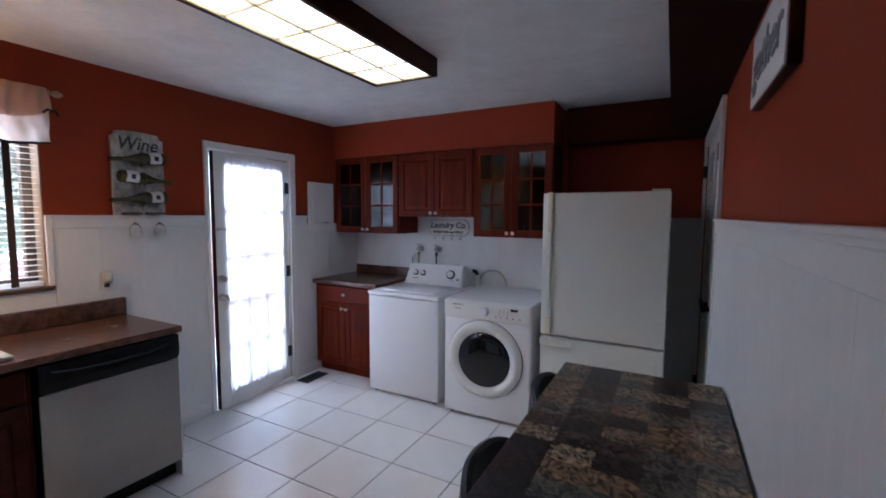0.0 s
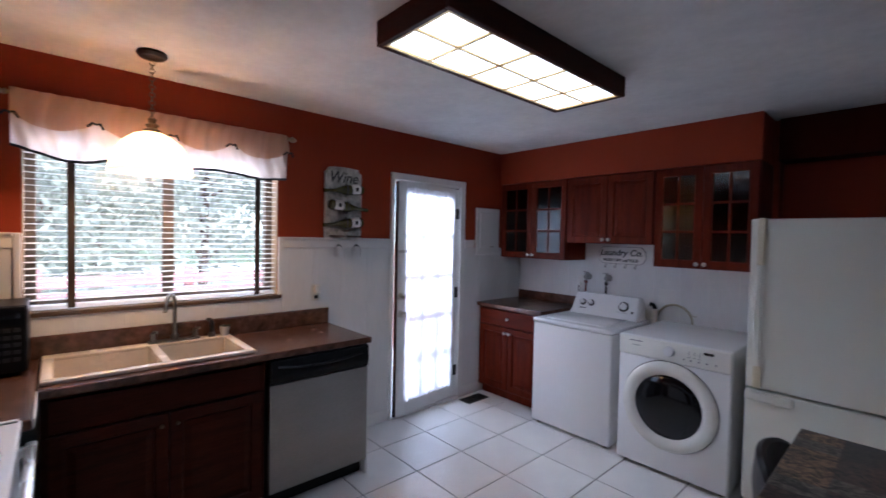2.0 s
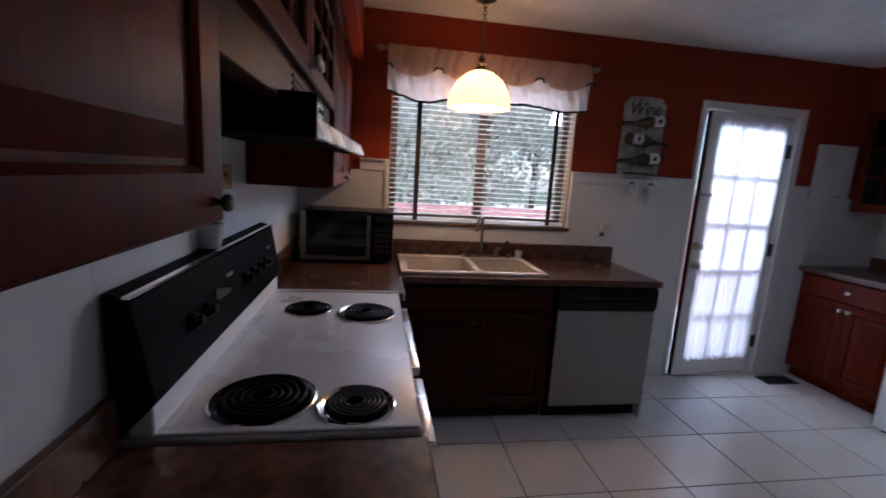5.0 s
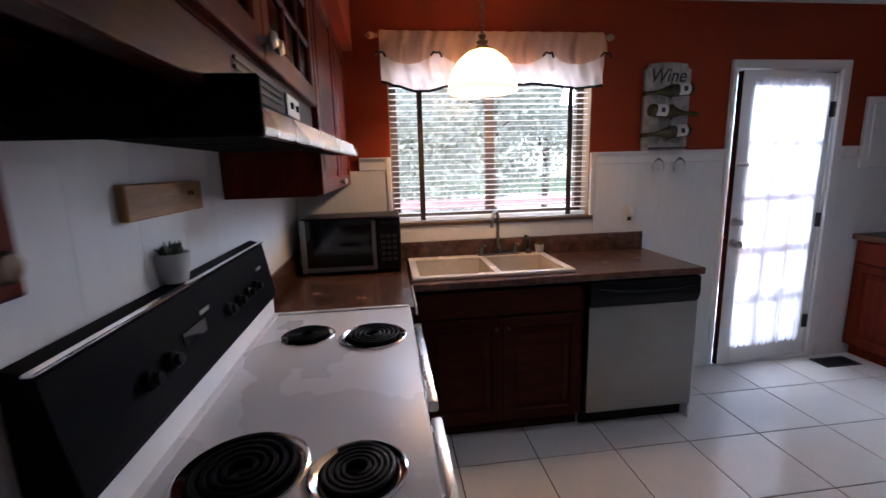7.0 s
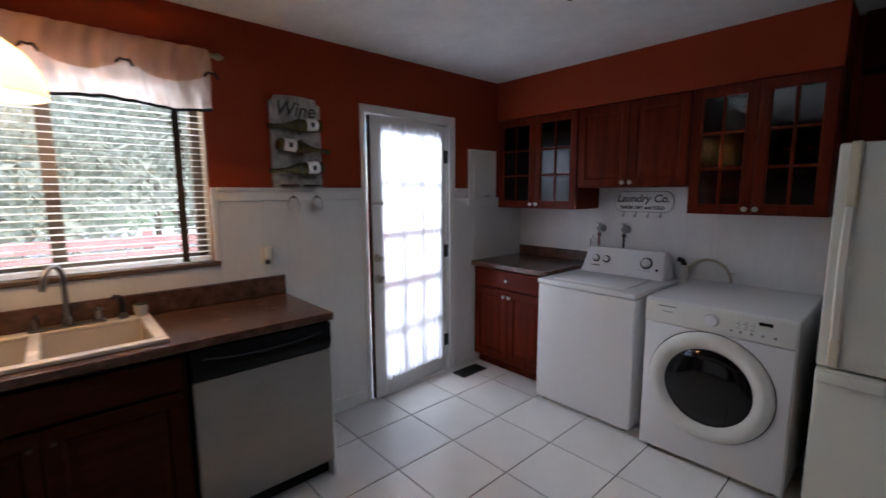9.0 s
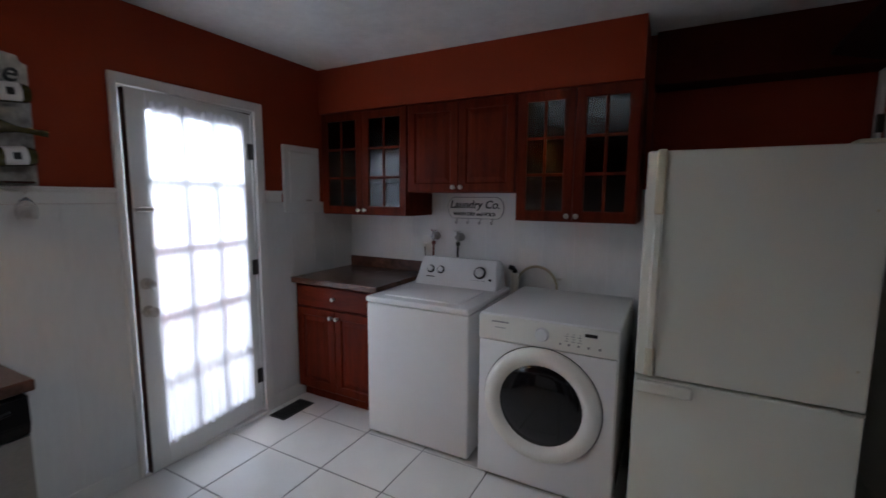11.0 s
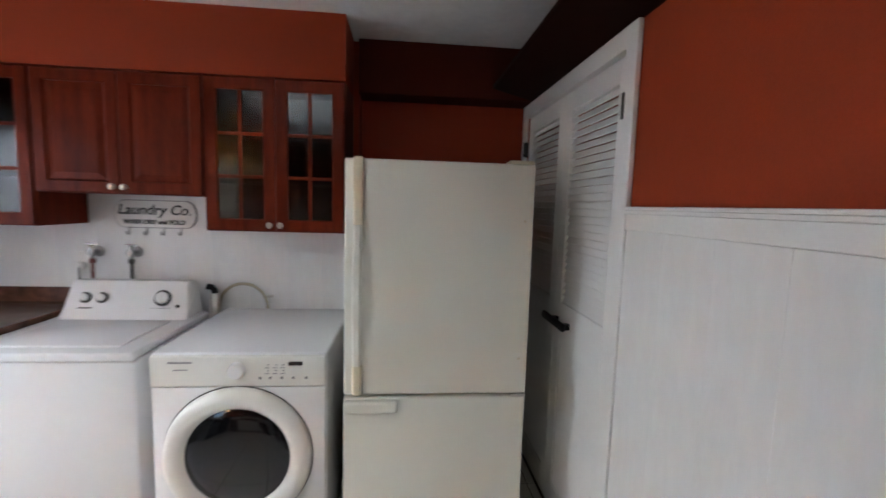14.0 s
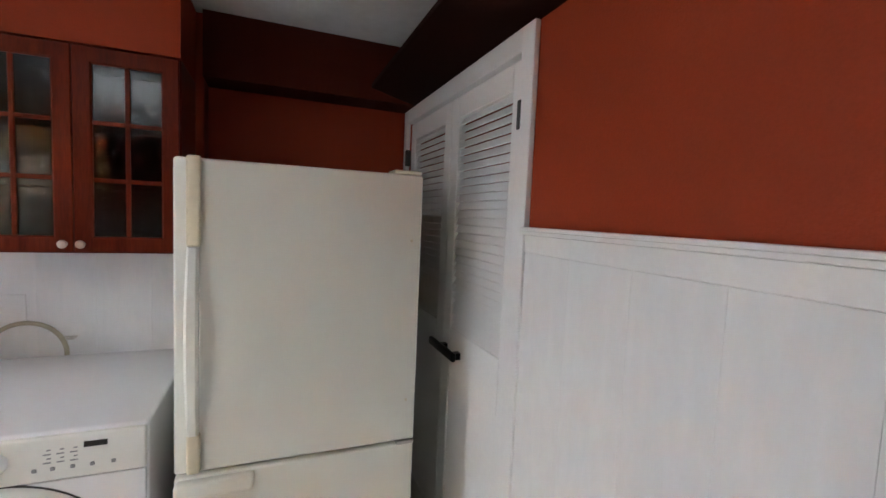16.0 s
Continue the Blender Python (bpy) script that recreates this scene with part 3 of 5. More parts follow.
part("grid_bar", bx((lx0 + lx1) / 2 - 0.006, (lx0 + lx1) / 2 + 0.006, ly0 + 0.034, ly1 - 0.034, lz + 0.004, lz + 0.012), BRASS, lamp)
for i in range(1, 5):
    y = ly0 + (ly1 - ly0) * i / 5
    part("grid_bar", bx(lx0 + 0.034, lx1 - 0.034, y - 0.006, y + 0.006, lz + 0.0045, lz + 0.0125), BRASS, lamp)

# ---- pendant ----
pend = thing("pendant_lamp", pose(-1.79, 1.08, 0), "hanging lamp with a glowing alabaster glass bowl shade", "pendant lamp")
part("canopy", lathe([(0.062, H), (0.066, H - 0.012), (0.055, H - 0.026), (0.02, H - 0.034), (0.001, H - 0.036)], 28), BRONZE, pend, "", True)
for i in range(16):
    z = H - 0.05 - i * 0.0195
    ring = arc((0, 0, z), 0.0115, 0, 360, 12, (1, 0, 0) if i % 2 else (0, 1, 0))
    part("chain_link", tube(ring, 0.0026, 5), BRONZE, pend, "", True)
part("socket", lathe([(0.006, 2.11), (0.02, 2.105), (0.014, 2.085), (0.03, 2.075), (0.022, 2.06), (0.036, 2.05), (0.04, 2.035), (0.001, 2.03)], 22), BRONZE, pend, "", True)
prof = [(0.035, 2.04), (0.075, 2.025), (0.125, 1.985), (0.16, 1.93), (0.174, 1.885), (0.178, 1.845), (0.181, 1.84), (0.178, 1.835), (0.173, 1.84), (0.169, 1.885), (0.155, 1.927), (0.12, 1.978), (0.07, 2.018), (0.035, 2.03)]
bm = bmesh.new()
rings = [[bm.verts.new((r * math.cos(2 * math.pi * i / 40), r * math.sin(2 * math.pi * i / 40), z)) for i in range(40)] for r, z in prof]
for a, b in zip(rings, rings[1:]):
    for i in range(40):
        bm.faces.new((a[i], a[(i + 1) % 40], b[(i + 1) % 40], b[i]))
part("shade", bm, SHADE, pend, "frosted glass bowl shade", True)


# ---- cabinets ----
def knob(parent, x, z, y=-0.02, mat=None):
    part("knob", lathe([(0.009, 0), (0.006, 0.006), (0.006, 0.012), (0.014, 0.018), (0.0155, 0.023), (0.012, 0.029), (0.001, 0.031)], 18, pose(x, y, z, 90, 0, 0) @ Matrix.Scale(0.62 if mat is BRONZE else 1.0, 4)), mat or NICKEL, parent, "satin nickel knob", True)


def ring(x0, x1, z0, z1, f, y0, y1):
    """One flat frame round an opening, with eased edges."""
    bm = bmesh.new()
    loops = []
    for d, y in ((0.003, y0), (0.0, y0 + 0.003), (0.0, y1), (f, y1), (f, y0 + 0.006), (f - 0.006, y0)):
        loops.append([bm.verts.new(p) for p in ((x0 + d, y, z0 + d), (x1 - d, y, z0 + d), (x1 - d, y, z1 - d), (x0 + d, y, z1 - d))])
    for q, r in zip(loops, loops[1:] + loops[:1]):
        for k in range(4):
            bm.faces.new((q[k], q[(k + 1) % 4], r[(k + 1) % 4], r[k]))
    return bm


def door_leaf(parent, x0, x1, z0, z1, wood, kind="panel", cols=2, rows=3, knob_at=None, name="door", knob_mat=None):
    """A framed leaf in front of y = 0; panel: raised panel, glass: panes between muntins, flat: a drawer front."""
    g = 0.0015
    x0, x1, z0, z1 = x0 + g, x1 - g, z0 + g, z1 - g
    f = 0.058
    if kind == "flat":
        leaf = part(name, bx(x0, x1, -0.02, -0.001, z0, z1, 0.006, 2), wood, parent)
    else:
        bm = ring(x0, x1, z0, z1, f, -0.021, -0.001)
        leaf = part(name, bm, wood, parent)
        a0, a1, c0, c1 = x0 + f, x1 - f, z0 + f, z1 - f
        if kind == "panel":
            bm = bx(a0, a1, -0.012, -0.006, c0, c1)
            v = [bm.verts.new(p) for p in ((a0 + 0.006, -0.012, c0 + 0.006), (a1 - 0.006, -0.012, c0 + 0.006), (a1 - 0.006, -0.012, c1 - 0.006), (a0 + 0.006, -0.012, c1 - 0.006),
                                           (a0 + 0.034, -0.0205, c0 + 0.034), (a1 - 0.034, -0.0205, c0 + 0.034), (a1 - 0.034, -0.0205, c1 - 0.034), (a0 + 0.034, -0.0205, c1 - 0.034))]
            for i in range(4):
                bm.faces.new((v[i], v[(i + 1) % 4], v[4 + (i + 1) % 4], v[4 + i]))
            bm.faces.new(v[4:])
            part("panel", bm, wood, leaf)
        else:
            part("pane", bx(a0 - 0.004, a1 + 0.004, -0.010, -0.006, c0 - 0.004, c1 + 0.004), SEEDY, leaf, "seeded glass pane")
            for i in range(1, cols):
                x = a0 + (a1 - a0) * i / cols
                part("muntin", bx(x - 0.008, x + 0.008, -0.019, -0.0105, c0, c1, 0.003), wood, leaf)
            for i in range(1, rows):
                z = c0 + (c1 - c0) * i / rows
                part("muntin", bx(a0, a1, -0.0185, -0.0108, z - 0.008, z + 0.008, 0.003), wood, leaf)
    if knob_at:
        knob(leaf, *knob_at, y=-0.021, mat=knob_mat)
    return leaf


def cabinet(name, m, w, d, h, label, wood, toe=0.0, hollow=False):
    c = thing(name, m, label, "cabinet")
    if hollow:
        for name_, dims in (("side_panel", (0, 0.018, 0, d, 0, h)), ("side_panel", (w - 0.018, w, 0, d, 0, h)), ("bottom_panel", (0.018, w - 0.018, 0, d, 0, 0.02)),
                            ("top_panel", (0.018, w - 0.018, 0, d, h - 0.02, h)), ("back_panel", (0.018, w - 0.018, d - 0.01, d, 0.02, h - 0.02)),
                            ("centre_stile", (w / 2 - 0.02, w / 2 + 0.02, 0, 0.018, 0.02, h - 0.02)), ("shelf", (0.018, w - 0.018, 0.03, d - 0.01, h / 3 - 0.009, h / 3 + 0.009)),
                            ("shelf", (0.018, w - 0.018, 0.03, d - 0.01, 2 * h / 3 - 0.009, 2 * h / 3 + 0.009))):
            part(name_, bx(*dims), INSIDE_SHADED if name_ in ("shelf", "back_panel") else wood, c)
    else:
        part("body", bx(0, w, 0, d, toe, h, 0.002), wood, c)
        if toe:
            part("toe_kick", bx(0.002, w - 0.002, 0.06, d, 0, toe), wood, c)
    return c


# laundry wall cupboards
c = cabinet("wall_cabinet", pose(-2.155, 4.205, 1.362), 0.775, 0.33, 0.745, "cherry wood wall cabinet with seeded glass doors", CHERRY, hollow=True)
door_leaf(c, 0.005, 0.3875, 0.004, 0.741, CHERRY, "glass", knob_at=(0.36, 0.035))
door_leaf(c, 0.3875, 0.770, 0.004, 0.741, CHERRY, "glass", knob_at=(0.415, 0.035))
c = cabinet("wall_cabinet", pose(-1.378, 4.205, 1.525), 0.768, 0.33, 0.582, "short cherry wood wall cabinet with raised panel doors", CHERRY)
door_leaf(c, 0.004, 0.384, 0.004, 0.578, CHERRY, knob_at=(0.357, 0.035))
door_leaf(c, 0.384, 0.764, 0.004, 0.578, CHERRY, knob_at=(0.411, 0.035))
c = cabinet("wall_cabinet", pose(-0.608, 4.205, 1.358), 0.676, 0.33, 0.75, "cherry wood wall cabinet with glass doors beside the refrigerator", CHERRY, hollow=True)
door_leaf(c, 0.004, 0.338, 0.004, 0.746, CHERRY, "glass", knob_at=(0.312, 0.035))
door_leaf(c, 0.338, 0.672, 0.004, 0.746, CHERRY, "glass", knob_at=(0.364, 0.035))
# laundry base unit
c = cabinet("base_cabinet", pose(-2.165, 3.905, 0), 0.755, 0.64, 0.878, "cherry wood base cabinet with a drawer over two doors", CHERRY, toe=0.09)
door_leaf(c, 0.02, 0.735, 0.715, 0.865, CHERRYH, "flat", knob_at=(0.378, 0.79), name="drawer")
door_leaf(c, 0.02, 0.3775, 0.105, 0.705, CHERRY, knob_at=(0.35, 0.655))
door_leaf(c, 0.3775, 0.735, 0.105, 0.705, CHERRY, knob_at=(0.405, 0.655))


def counter(name, pieces, splashes, label):
    c = thing(name, pose(0, 0, 0), label, "countertop")
    for p in pieces:
        part("worktop", bx(*p, 0.006, 2), LAMINATE, c)
    for p in splashes:
        part("backsplash", bx(*p, 0.006, 2), LAMINATE, c)
    return c


counter("laundry_countertop", [(W + 0.014, -1.400, 3.855, YB - 0.014, 0.879, 0.918)], [(W + 0.016, -1.402, YB - 0.034, YB - 0.014, 0.915, 1.0)], "brown mottled laminate countertop with a low backsplash")
# sink run: frame round the sink cut-out
SX0, SX1, SY0, SY1 = -2.10, -1.645, 0.70, 1.505
counter("sink_countertop", [(W + 0.013, SX0, 0.662, 2.235, 0.862, 0.900), (SX1, -1.560, 0.662, 2.235, 0.862, 0.900), (SX0 - 0.01, SX1 + 0.01, 0.662, SY0, 0.862, 0.8995), (SX0 - 0.01, SX1 + 0.01, SY1, 2.234, 0.862, 0.8995),
                            (W + 0.013, -1.226, Y0 + 0.013, 0.662, 0.862, 0.9002)], [(W + 0.0135, W + 0.034, 0.6, 2.233, 0.898, 1.012), (W + 0.034, -1.226, Y0 + 0.0135, Y0 + 0.034, 0.898, 1.012)],
        "brown mottled laminate L-shaped countertop with a backsplash")
part("edge_strip", bx(-1.556, -1.228, 0.663, 0.668, 0.864, 0.903, 0.001), PLASTIC, bpy.data.objects["sink_countertop"], "pale edge strip")
counter("range_countertop", [(-0.128, 0.36, Y0 + 0.013, 0.648, 0.866, 0.905)], [(-0.128, 0.36, Y0 + 0.0135, Y0 + 0.034, 0.903, 1.012)], "brown mottled laminate countertop beside the range")
c = cabinet("sink_cabinet", pose(-1.605, 0.672, 0, 0, 0, 90), 0.905, 0.56, 0.68, "dark cherry sink base cabinet with two doors", DARKW, toe=0.09)
part("front_rail", bx(0, 0.905, 0, 0.02, 0.682, 0.861), DARKW, c)
door_leaf(c, 0.02, 0.885, 0.70, 0.845, DARKW, "flat", name="false_front")
for leaf_ in (door_leaf(c, 0.02, 0.4525, 0.105, 0.69, DARKW), door_leaf(c, 0.4525, 0.885, 0.105, 0.69, DARKW)):
    knob(leaf_, 0.42 if leaf_.data.vertices[0].co.x < 0.1 else 0.485, 0.635, -0.021, BRONZE)
cabinet("corner_cabinet", pose(-1.230, 0.60, 0, 0, 0, 180), 0.36, 0.56, 0.861, "dark cherry corner base cabinet beside the range", DARKW, toe=0.09)
c = cabinet("range_side_cabinet", pose(0.35, 0.61, 0, 0, 0, 180), 0.47, 0.57, 0.865, "dark cherry base cabinet beside the range", DARKW, toe=0.09)
door_leaf(c, 0.02, 0.45, 0.105, 0.69, DARKW, knob_at=(0.42, 0.635))
door_leaf(c, 0.02, 0.45, 0.70, 0.85, DARKW, "flat", knob_at=(0.235, 0.775), name="drawer")
# range wall cupboards
YC = 0.335
c = cabinet("wall_cabinet", pose(1.06, YC, 1.385, 0, 0, 180), 0.868, 0.30, 0.739, "cherry wood wall cabinet with raised panel doors", CHERRY)
door_leaf(c, 0.004, 0.44, 0.004, 0.725, CHERRY)
door_leaf(c, 0.44, 0.864, 0.004, 0.725, CHERRY, knob_at=(0.832, 0.028), knob_mat=BRONZE)
c = cabinet("hood_cabinet", pose(0.189, YC, 1.66, 0, 0, 180), 1.217, 0.30, 0.464, "cherry wood cabinet with glass doors above the range hood", CHERRY, hollow=True)
door_leaf(c, 0.004, 0.608, 0.004, 0.460, CHERRY, "glass", cols=3, rows=3, knob_at=(0.582, 0.035))
door_leaf(c, 0.608, 1.213, 0.004, 0.460, CHERRY, "glass", cols=3, rows=3, knob_at=(0.634, 0.035))
c = cabinet("wall_cabinet", pose(-1.030, YC, 1.375, 0, 0, 180), 1.145, 0.30, 0.749, "tall cherry wood wall cabinet beside the window", CHERRY)
door_leaf(c, 0.004, 0.572, 0.004, 0.745, CHERRY, knob_at=(0.545, 0.035))
door_leaf(c, 0.572, 1.141, 0.004, 0.745, CHERRY, knob_at=(0.60, 0.035))

# ---- range hood ----
hood = thing("range_hood", pose(0, 0, 0), "dark range hood with a brushed steel front lip", "range hood")
part("hood_body", bx(-1.026, -0.173, Y0 + 0.013, 0.375, 1.535, 1.574, 0.004), HOODB, hood)
part("end_plate", bx(-0.172, -0.158, Y0 + 0.013, 0.406, 1.508, 1.590, 0.003), HOODB, hood, "black end plate")
bm = bmesh.new()                                             # slanted steel lip, wider at its foot
prof = [(0.440, 1.512), (0.464, 1.512), (0.466, 1.520), (0.450, 1.556), (0.440, 1.556)]
a = [bm.verts.new((-1.245, y, z)) for y, z in prof]
b = [bm.verts.new((-0.173, y - 0.06, z)) for y, z in prof]
for i in range(5):
    bm.faces.new((a[i], a[(i + 1) % 5], b[(i + 1) % 5], b[i]))
bm.faces.new(a)
bm.faces.new(b[::-1])
bmesh.ops.bevel(bm, geom=list(bm.edges), offset=0.002, segments=2, affect='EDGES')
part("front_lip", bm, STEELH, hood, "brushed steel front lip")
bm = bx(-1.20, -0.173, 0.37, 0.439, 1.516, 1.55)
for v in bm.verts:
    if v.co.x > -0.5:
        v.co.y -= 0.059
part("visor", bm, HOODB, hood)
part("fascia", bx(-1.024, 0.185, 0.30, 0.338, 1.576, 1.658, 0.003), DARKW, hood, "dark fascia")
for i in range(3):
    part("vent_slot", bx(-0.60, -0.28, 0.339, 0.343, 1.636 - i * 0.014, 1.642 - i * 0.014), BLACK, hood)
pl = part("control_plate", bx(-0.78, -0.64, 0.339, 0.344, 1.595, 1.645, 0.002), NICKEL, hood, "metal control plate")
for dx in (-0.745, -0.68):
    part("switch", bx(dx - 0.01, dx + 0.01, 0.344, 0.350, 1.612, 1.628, 0.002), BLACK, pl)
for x0, x1 in ((-0.98, -0.60), (-0.585, -0.205)):
    part("filter", bx(x0, x1, 0.06, 0.30, 1.526, 1.534, 0.002), HOODB, hood, "greasy mesh filter")
part("lamp_lens", bx(-1.01, -0.985, 0.12, 0.30, 1.527, 1.534, 0.002), POT, hood)

# ---- range ----
rx0, rx1 = -1.217, -0.138
rng = thing("range", pose(0, 0, 0), "white electric range with four coil burners and black backguard", "range")
part("oven_body", bx(rx0 + 0.006, rx1 - 0.006, Y0 + 0.03, 0.60, 0.06, 0.882, 0.004), ENAMEL, rng)
part("plinth", bx(rx0 + 0.03, rx1 - 0.03, 0.10, 0.56, 0.0, 0.06), BLACK, rng)
bm = bx(rx0, rx1, Y0 + 0.02, 0.638, 0.882, 0.912, 0.008, 3)
part("cooktop", bm, COOKTOP, rng, "white enamel cooktop", True)
bm = bmesh.new()
for x0, x1, y0, y1 in ((rx0 + 0.004, rx0 + 0.026, 0.10, 0.63), (rx1 - 0.026, rx1 - 0.004, 0.10, 0.63), (rx0 + 0.026, rx1 - 0.026, 0.095, 0.125)):
    box(bm, x0, x1, y0, y1, 0.909, 0.918, 0.0035, 2)
part("raised_edge", bm, COOKTOP, rng)
for name, x, y, r in (("burner", -0.945, 0.280, 0.086), ("burner", -0.903, 0.499, 0.107), ("burner", -0.278, 0.278, 0.116), ("burner", -0.242, 0.490, 0.088)):
    m = pose(x, y, 0.912)
    ring = part(name, lathe([(r + 0.004, 0.0), (r + 0.004, 0.005), (r, 0.007), (r - 0.012, 0.004), (r - 0.016, 0.001)], 40, m), CHROME, rng, "chrome drip ring with coil", True)
    part("drip_bowl", lathe([(r - 0.015, 0.003), (r * 0.5, 0.0015), (0.002, 0.001)], 36, m), BLACKG, ring, "", True)
    pts = []
    for i in range(161):
        a = i / 160 * 2 * math.pi * 4.6
        rr = 0.018 + (r - 0.036) * i / 160
        pts.append((x + rr * math.cos(a), y + rr * math.sin(a), 0.9225))
    part("coil", tube(pts, 0.0052, 6), COIL, ring, "black heating coil", True)
bm = bmesh.new()                                             # sloping backguard
prof = [(Y0 + 0.015, 0.90), (0.118, 0.99), (0.082, 1.195), (Y0 + 0.015, 1.21)]
a = [bm.verts.new((rx0 - 0.012, y, z)) for y, z in prof]
b = [bm.verts.new((rx1 + 0.012, y, z)) for y, z in prof]
for i in range(4):
    bm.faces.new((a[i], a[(i + 1) % 4], b[(i + 1) % 4], b[i]))
bm.faces.new(a)
bm.faces.new(b[::-1])
bmesh.ops.bevel(bm, geom=list(bm.edges), offset=0.006, segments=2, affect='EDGES')
bgd = part("backguard", bm, BACKG, rng, "glossy black sloping backguard")
part("backguard_foot", bx(rx0 + 0.002, rx1 - 0.002, 0.06, 0.106, 0.912, 0.992, 0.003), ENAMEL, rng, "white riser under the backguard")
part("top_strip", bx(rx0 - 0.01, rx1 + 0.01, 0.070, 0.0865, 1.196, 1.2015, 0.001), CHROME, bgd, "bright metal strip")
for i in range(6):
    x = rx0 + 0.20 + i * 0.085 + (0.25 if i > 3 else 0)
    part("control_knob", lathe([(0.020, 0), (0.019, 0.012), (0.014, 0.016), (0.012, 0.026), (0.001, 0.027)], 20, pose(x, 0.1045, 1.08, -80, 0, 0)), BLACK, bgd, "", True)
part("clock_window", bx(-0.62, -0.50, 0.098, 0.103, 1.07, 1.11), BLACKG, bgd)
for x in (rx0 + 0.09, -0.66):
    part("badge", bx(x, x + 0.05, 0.093, 0.0972, 1.118, 1.128), NICKEL, bgd)
part("oven_door", bx(rx0 + 0.02, rx1 - 0.40, 0.601, 0.632, 0.20, 0.862, 0.005, 2), ENAMEL, rng)
part("storage_door", bx(rx1 - 0.39, rx1 - 0.02, 0.601, 0.632, 0.20, 0.862, 0.005, 2), ENAMEL, rng)
for x0, x1 in ((rx0 + 0.05, rx1 - 0.43), (rx1 - 0.36, rx1 - 0.04)):
    bm = bx(x0, x1, 0.648, 0.676, 0.818, 0.850, 0.006, 2)
    box(bm, x0 + 0.03, x0 + 0.06, 0.630, 0.66, 0.823, 0.846)
    box(bm, x1 - 0.06, x1 - 0.03, 0.630, 0.66, 0.823, 0.846)
    part("oven_handle", bm, STEELH, rng, "bright metal handle", True)

# ---- dishwasher ----
dw = thing("dishwasher", pose(-1.60, 1.585, 0, 0, 0, 90), "stainless steel dishwasher with a black control panel", "dishwasher")
part("tub", bx(0.004, 0.631, 0.012, 0.55, 0.10, 0.858), BLACK, dw)
part("steel_door", bx(0.006, 0.629, -0.028, 0.010, 0.105, 0.715, 0.006, 2), STEEL, dw, "brushed stainless door")
bm = bmesh.new()
prof = [(0.010, 0.718), (-0.030, 0.718), (-0.044, 0.76), (-0.040, 0.852), (0.010, 0.856)]
a = [bm.verts.new((0.006, y, z)) for y, z in prof]
b = [bm.verts.new((0.629, y, z)) for y, z in prof]
for i in range(5):
    bm.faces.new((a[i], a[(i + 1) % 5], b[(i + 1) % 5], b[i]))
bm.faces.new(a)
bm.faces.new(b[::-1])
bmesh.ops.bevel(bm, geom=list(bm.edges), offset=0.004, segments=2, affect='EDGES')
cp = part("control_panel", bm, BLACK, dw, "black curved control panel")
part("grip", tube([(0.05, -0.046, 0.815), (0.16, -0.052, 0.80), (0.315, -0.055, 0.795), (0.46, -0.052, 0.80), (0.58, -0.046, 0.815)], 0.007, 8), BLACK, cp, "", True)
part("toe_kick", bx(0.006, 0.629, 0.05, 0.07, 0.0, 0.10), BLACK, dw, "black toe kick")
part("end_panel", bx(0.632, 0.645, -0.01, 0.55, 0.0, 0.859), WHITE, dw, "white end panel")

# ---- sink ----
sink = thing("kitchen_sink", pose(0, 0, 0), "almond double bowl drop-in kitchen sink", "sink")
bm = bmesh.new()
sx0, sx1, sy0, sy1, sm = -2.135, -1.618, 0.672, 1.535, 1.125
zt, zr = 0.918, 0.901
for x0, x1, y0, y1 in ((sx0, -2.055, sy0, sy1), (-1.665, sx1, sy0, sy1), (-2.055, -1.665, sy0, 0.715), (-2.055, -1.665, 1.49, sy1), (-2.055, -1.665, sm - 0.02, sm + 0.02)):
    box(bm, x0, x1, y0, y1, zr, zt, 0.005, 2)
part("rim", bm, SINKM, sink, "", True)
for y0, y1, zb in ((0.715, sm - 0.02, 0.73), (sm + 0.02, 1.49, 0.765)):
    bm = bmesh.new()
    for x0, x1, a0, a1, z0, z1 in ((-2.063, -2.055, y0, y1, zb, zr), (-1.665, -1.657, y0, y1, zb, zr), (-2.063, -1.657, y0 - 0.008, y0, zb, zr), (-2.063, -1.657, y1, y1 + 0.008, zb, zr), (-2.063, -1.657, y0 - 0.008, y1 + 0.008, zb - 0.008, zb)):
        box(bm, x0, x1, a0, a1, z0, z1)
    bw = part("bowl", bm, SINKM, sink)
    part("drain", lathe([(0.04, 0), (0.042, 0.003), (0.03, 0.004), (0.001, 0.002)], 24, pose(-1.86, (y0 + y1) / 2, zb)), STEEL, bw, "", True)
mat_ = thing("sink_mat", pose(0, 0, 0), "dark rubber mat lying in the small sink bowl", "sink mat")
for i in range(9):
    part("mat_rib", bx(-2.0, -1.72, 1.27 + i * 0.021, 1.282 + i * 0.021, 0.7655, 0.79, 0.003), BLACK, mat_)
fau = thing("kitchen_faucet", pose(-2.095, 1.235, 0.918), "gooseneck kitchen faucet with two lever handles", "faucet")
part("base_plate", bx(-0.025, 0.025, -0.13, 0.13, 0, 0.012, 0.005, 2), FAUCETM, fau, "", True)
part("spout", tube([(0, 0, 0.01), (0, 0, 0.10), (0, 0, 0.20)] + arc((0.055, -0.03, 0.215), 0.063, 180, 10, 14, (0.878, -0.479, 0)) + [(0.125, -0.068, 0.19)], 0.0105, 12), FAUCETM, fau, "tall gooseneck spout", True)
part("spout_collar", lathe([(0.022, 0.01), (0.020, 0.03), (0.013, 0.045), (0.001, 0.046)], 20), FAUCETM, fau, "", True)
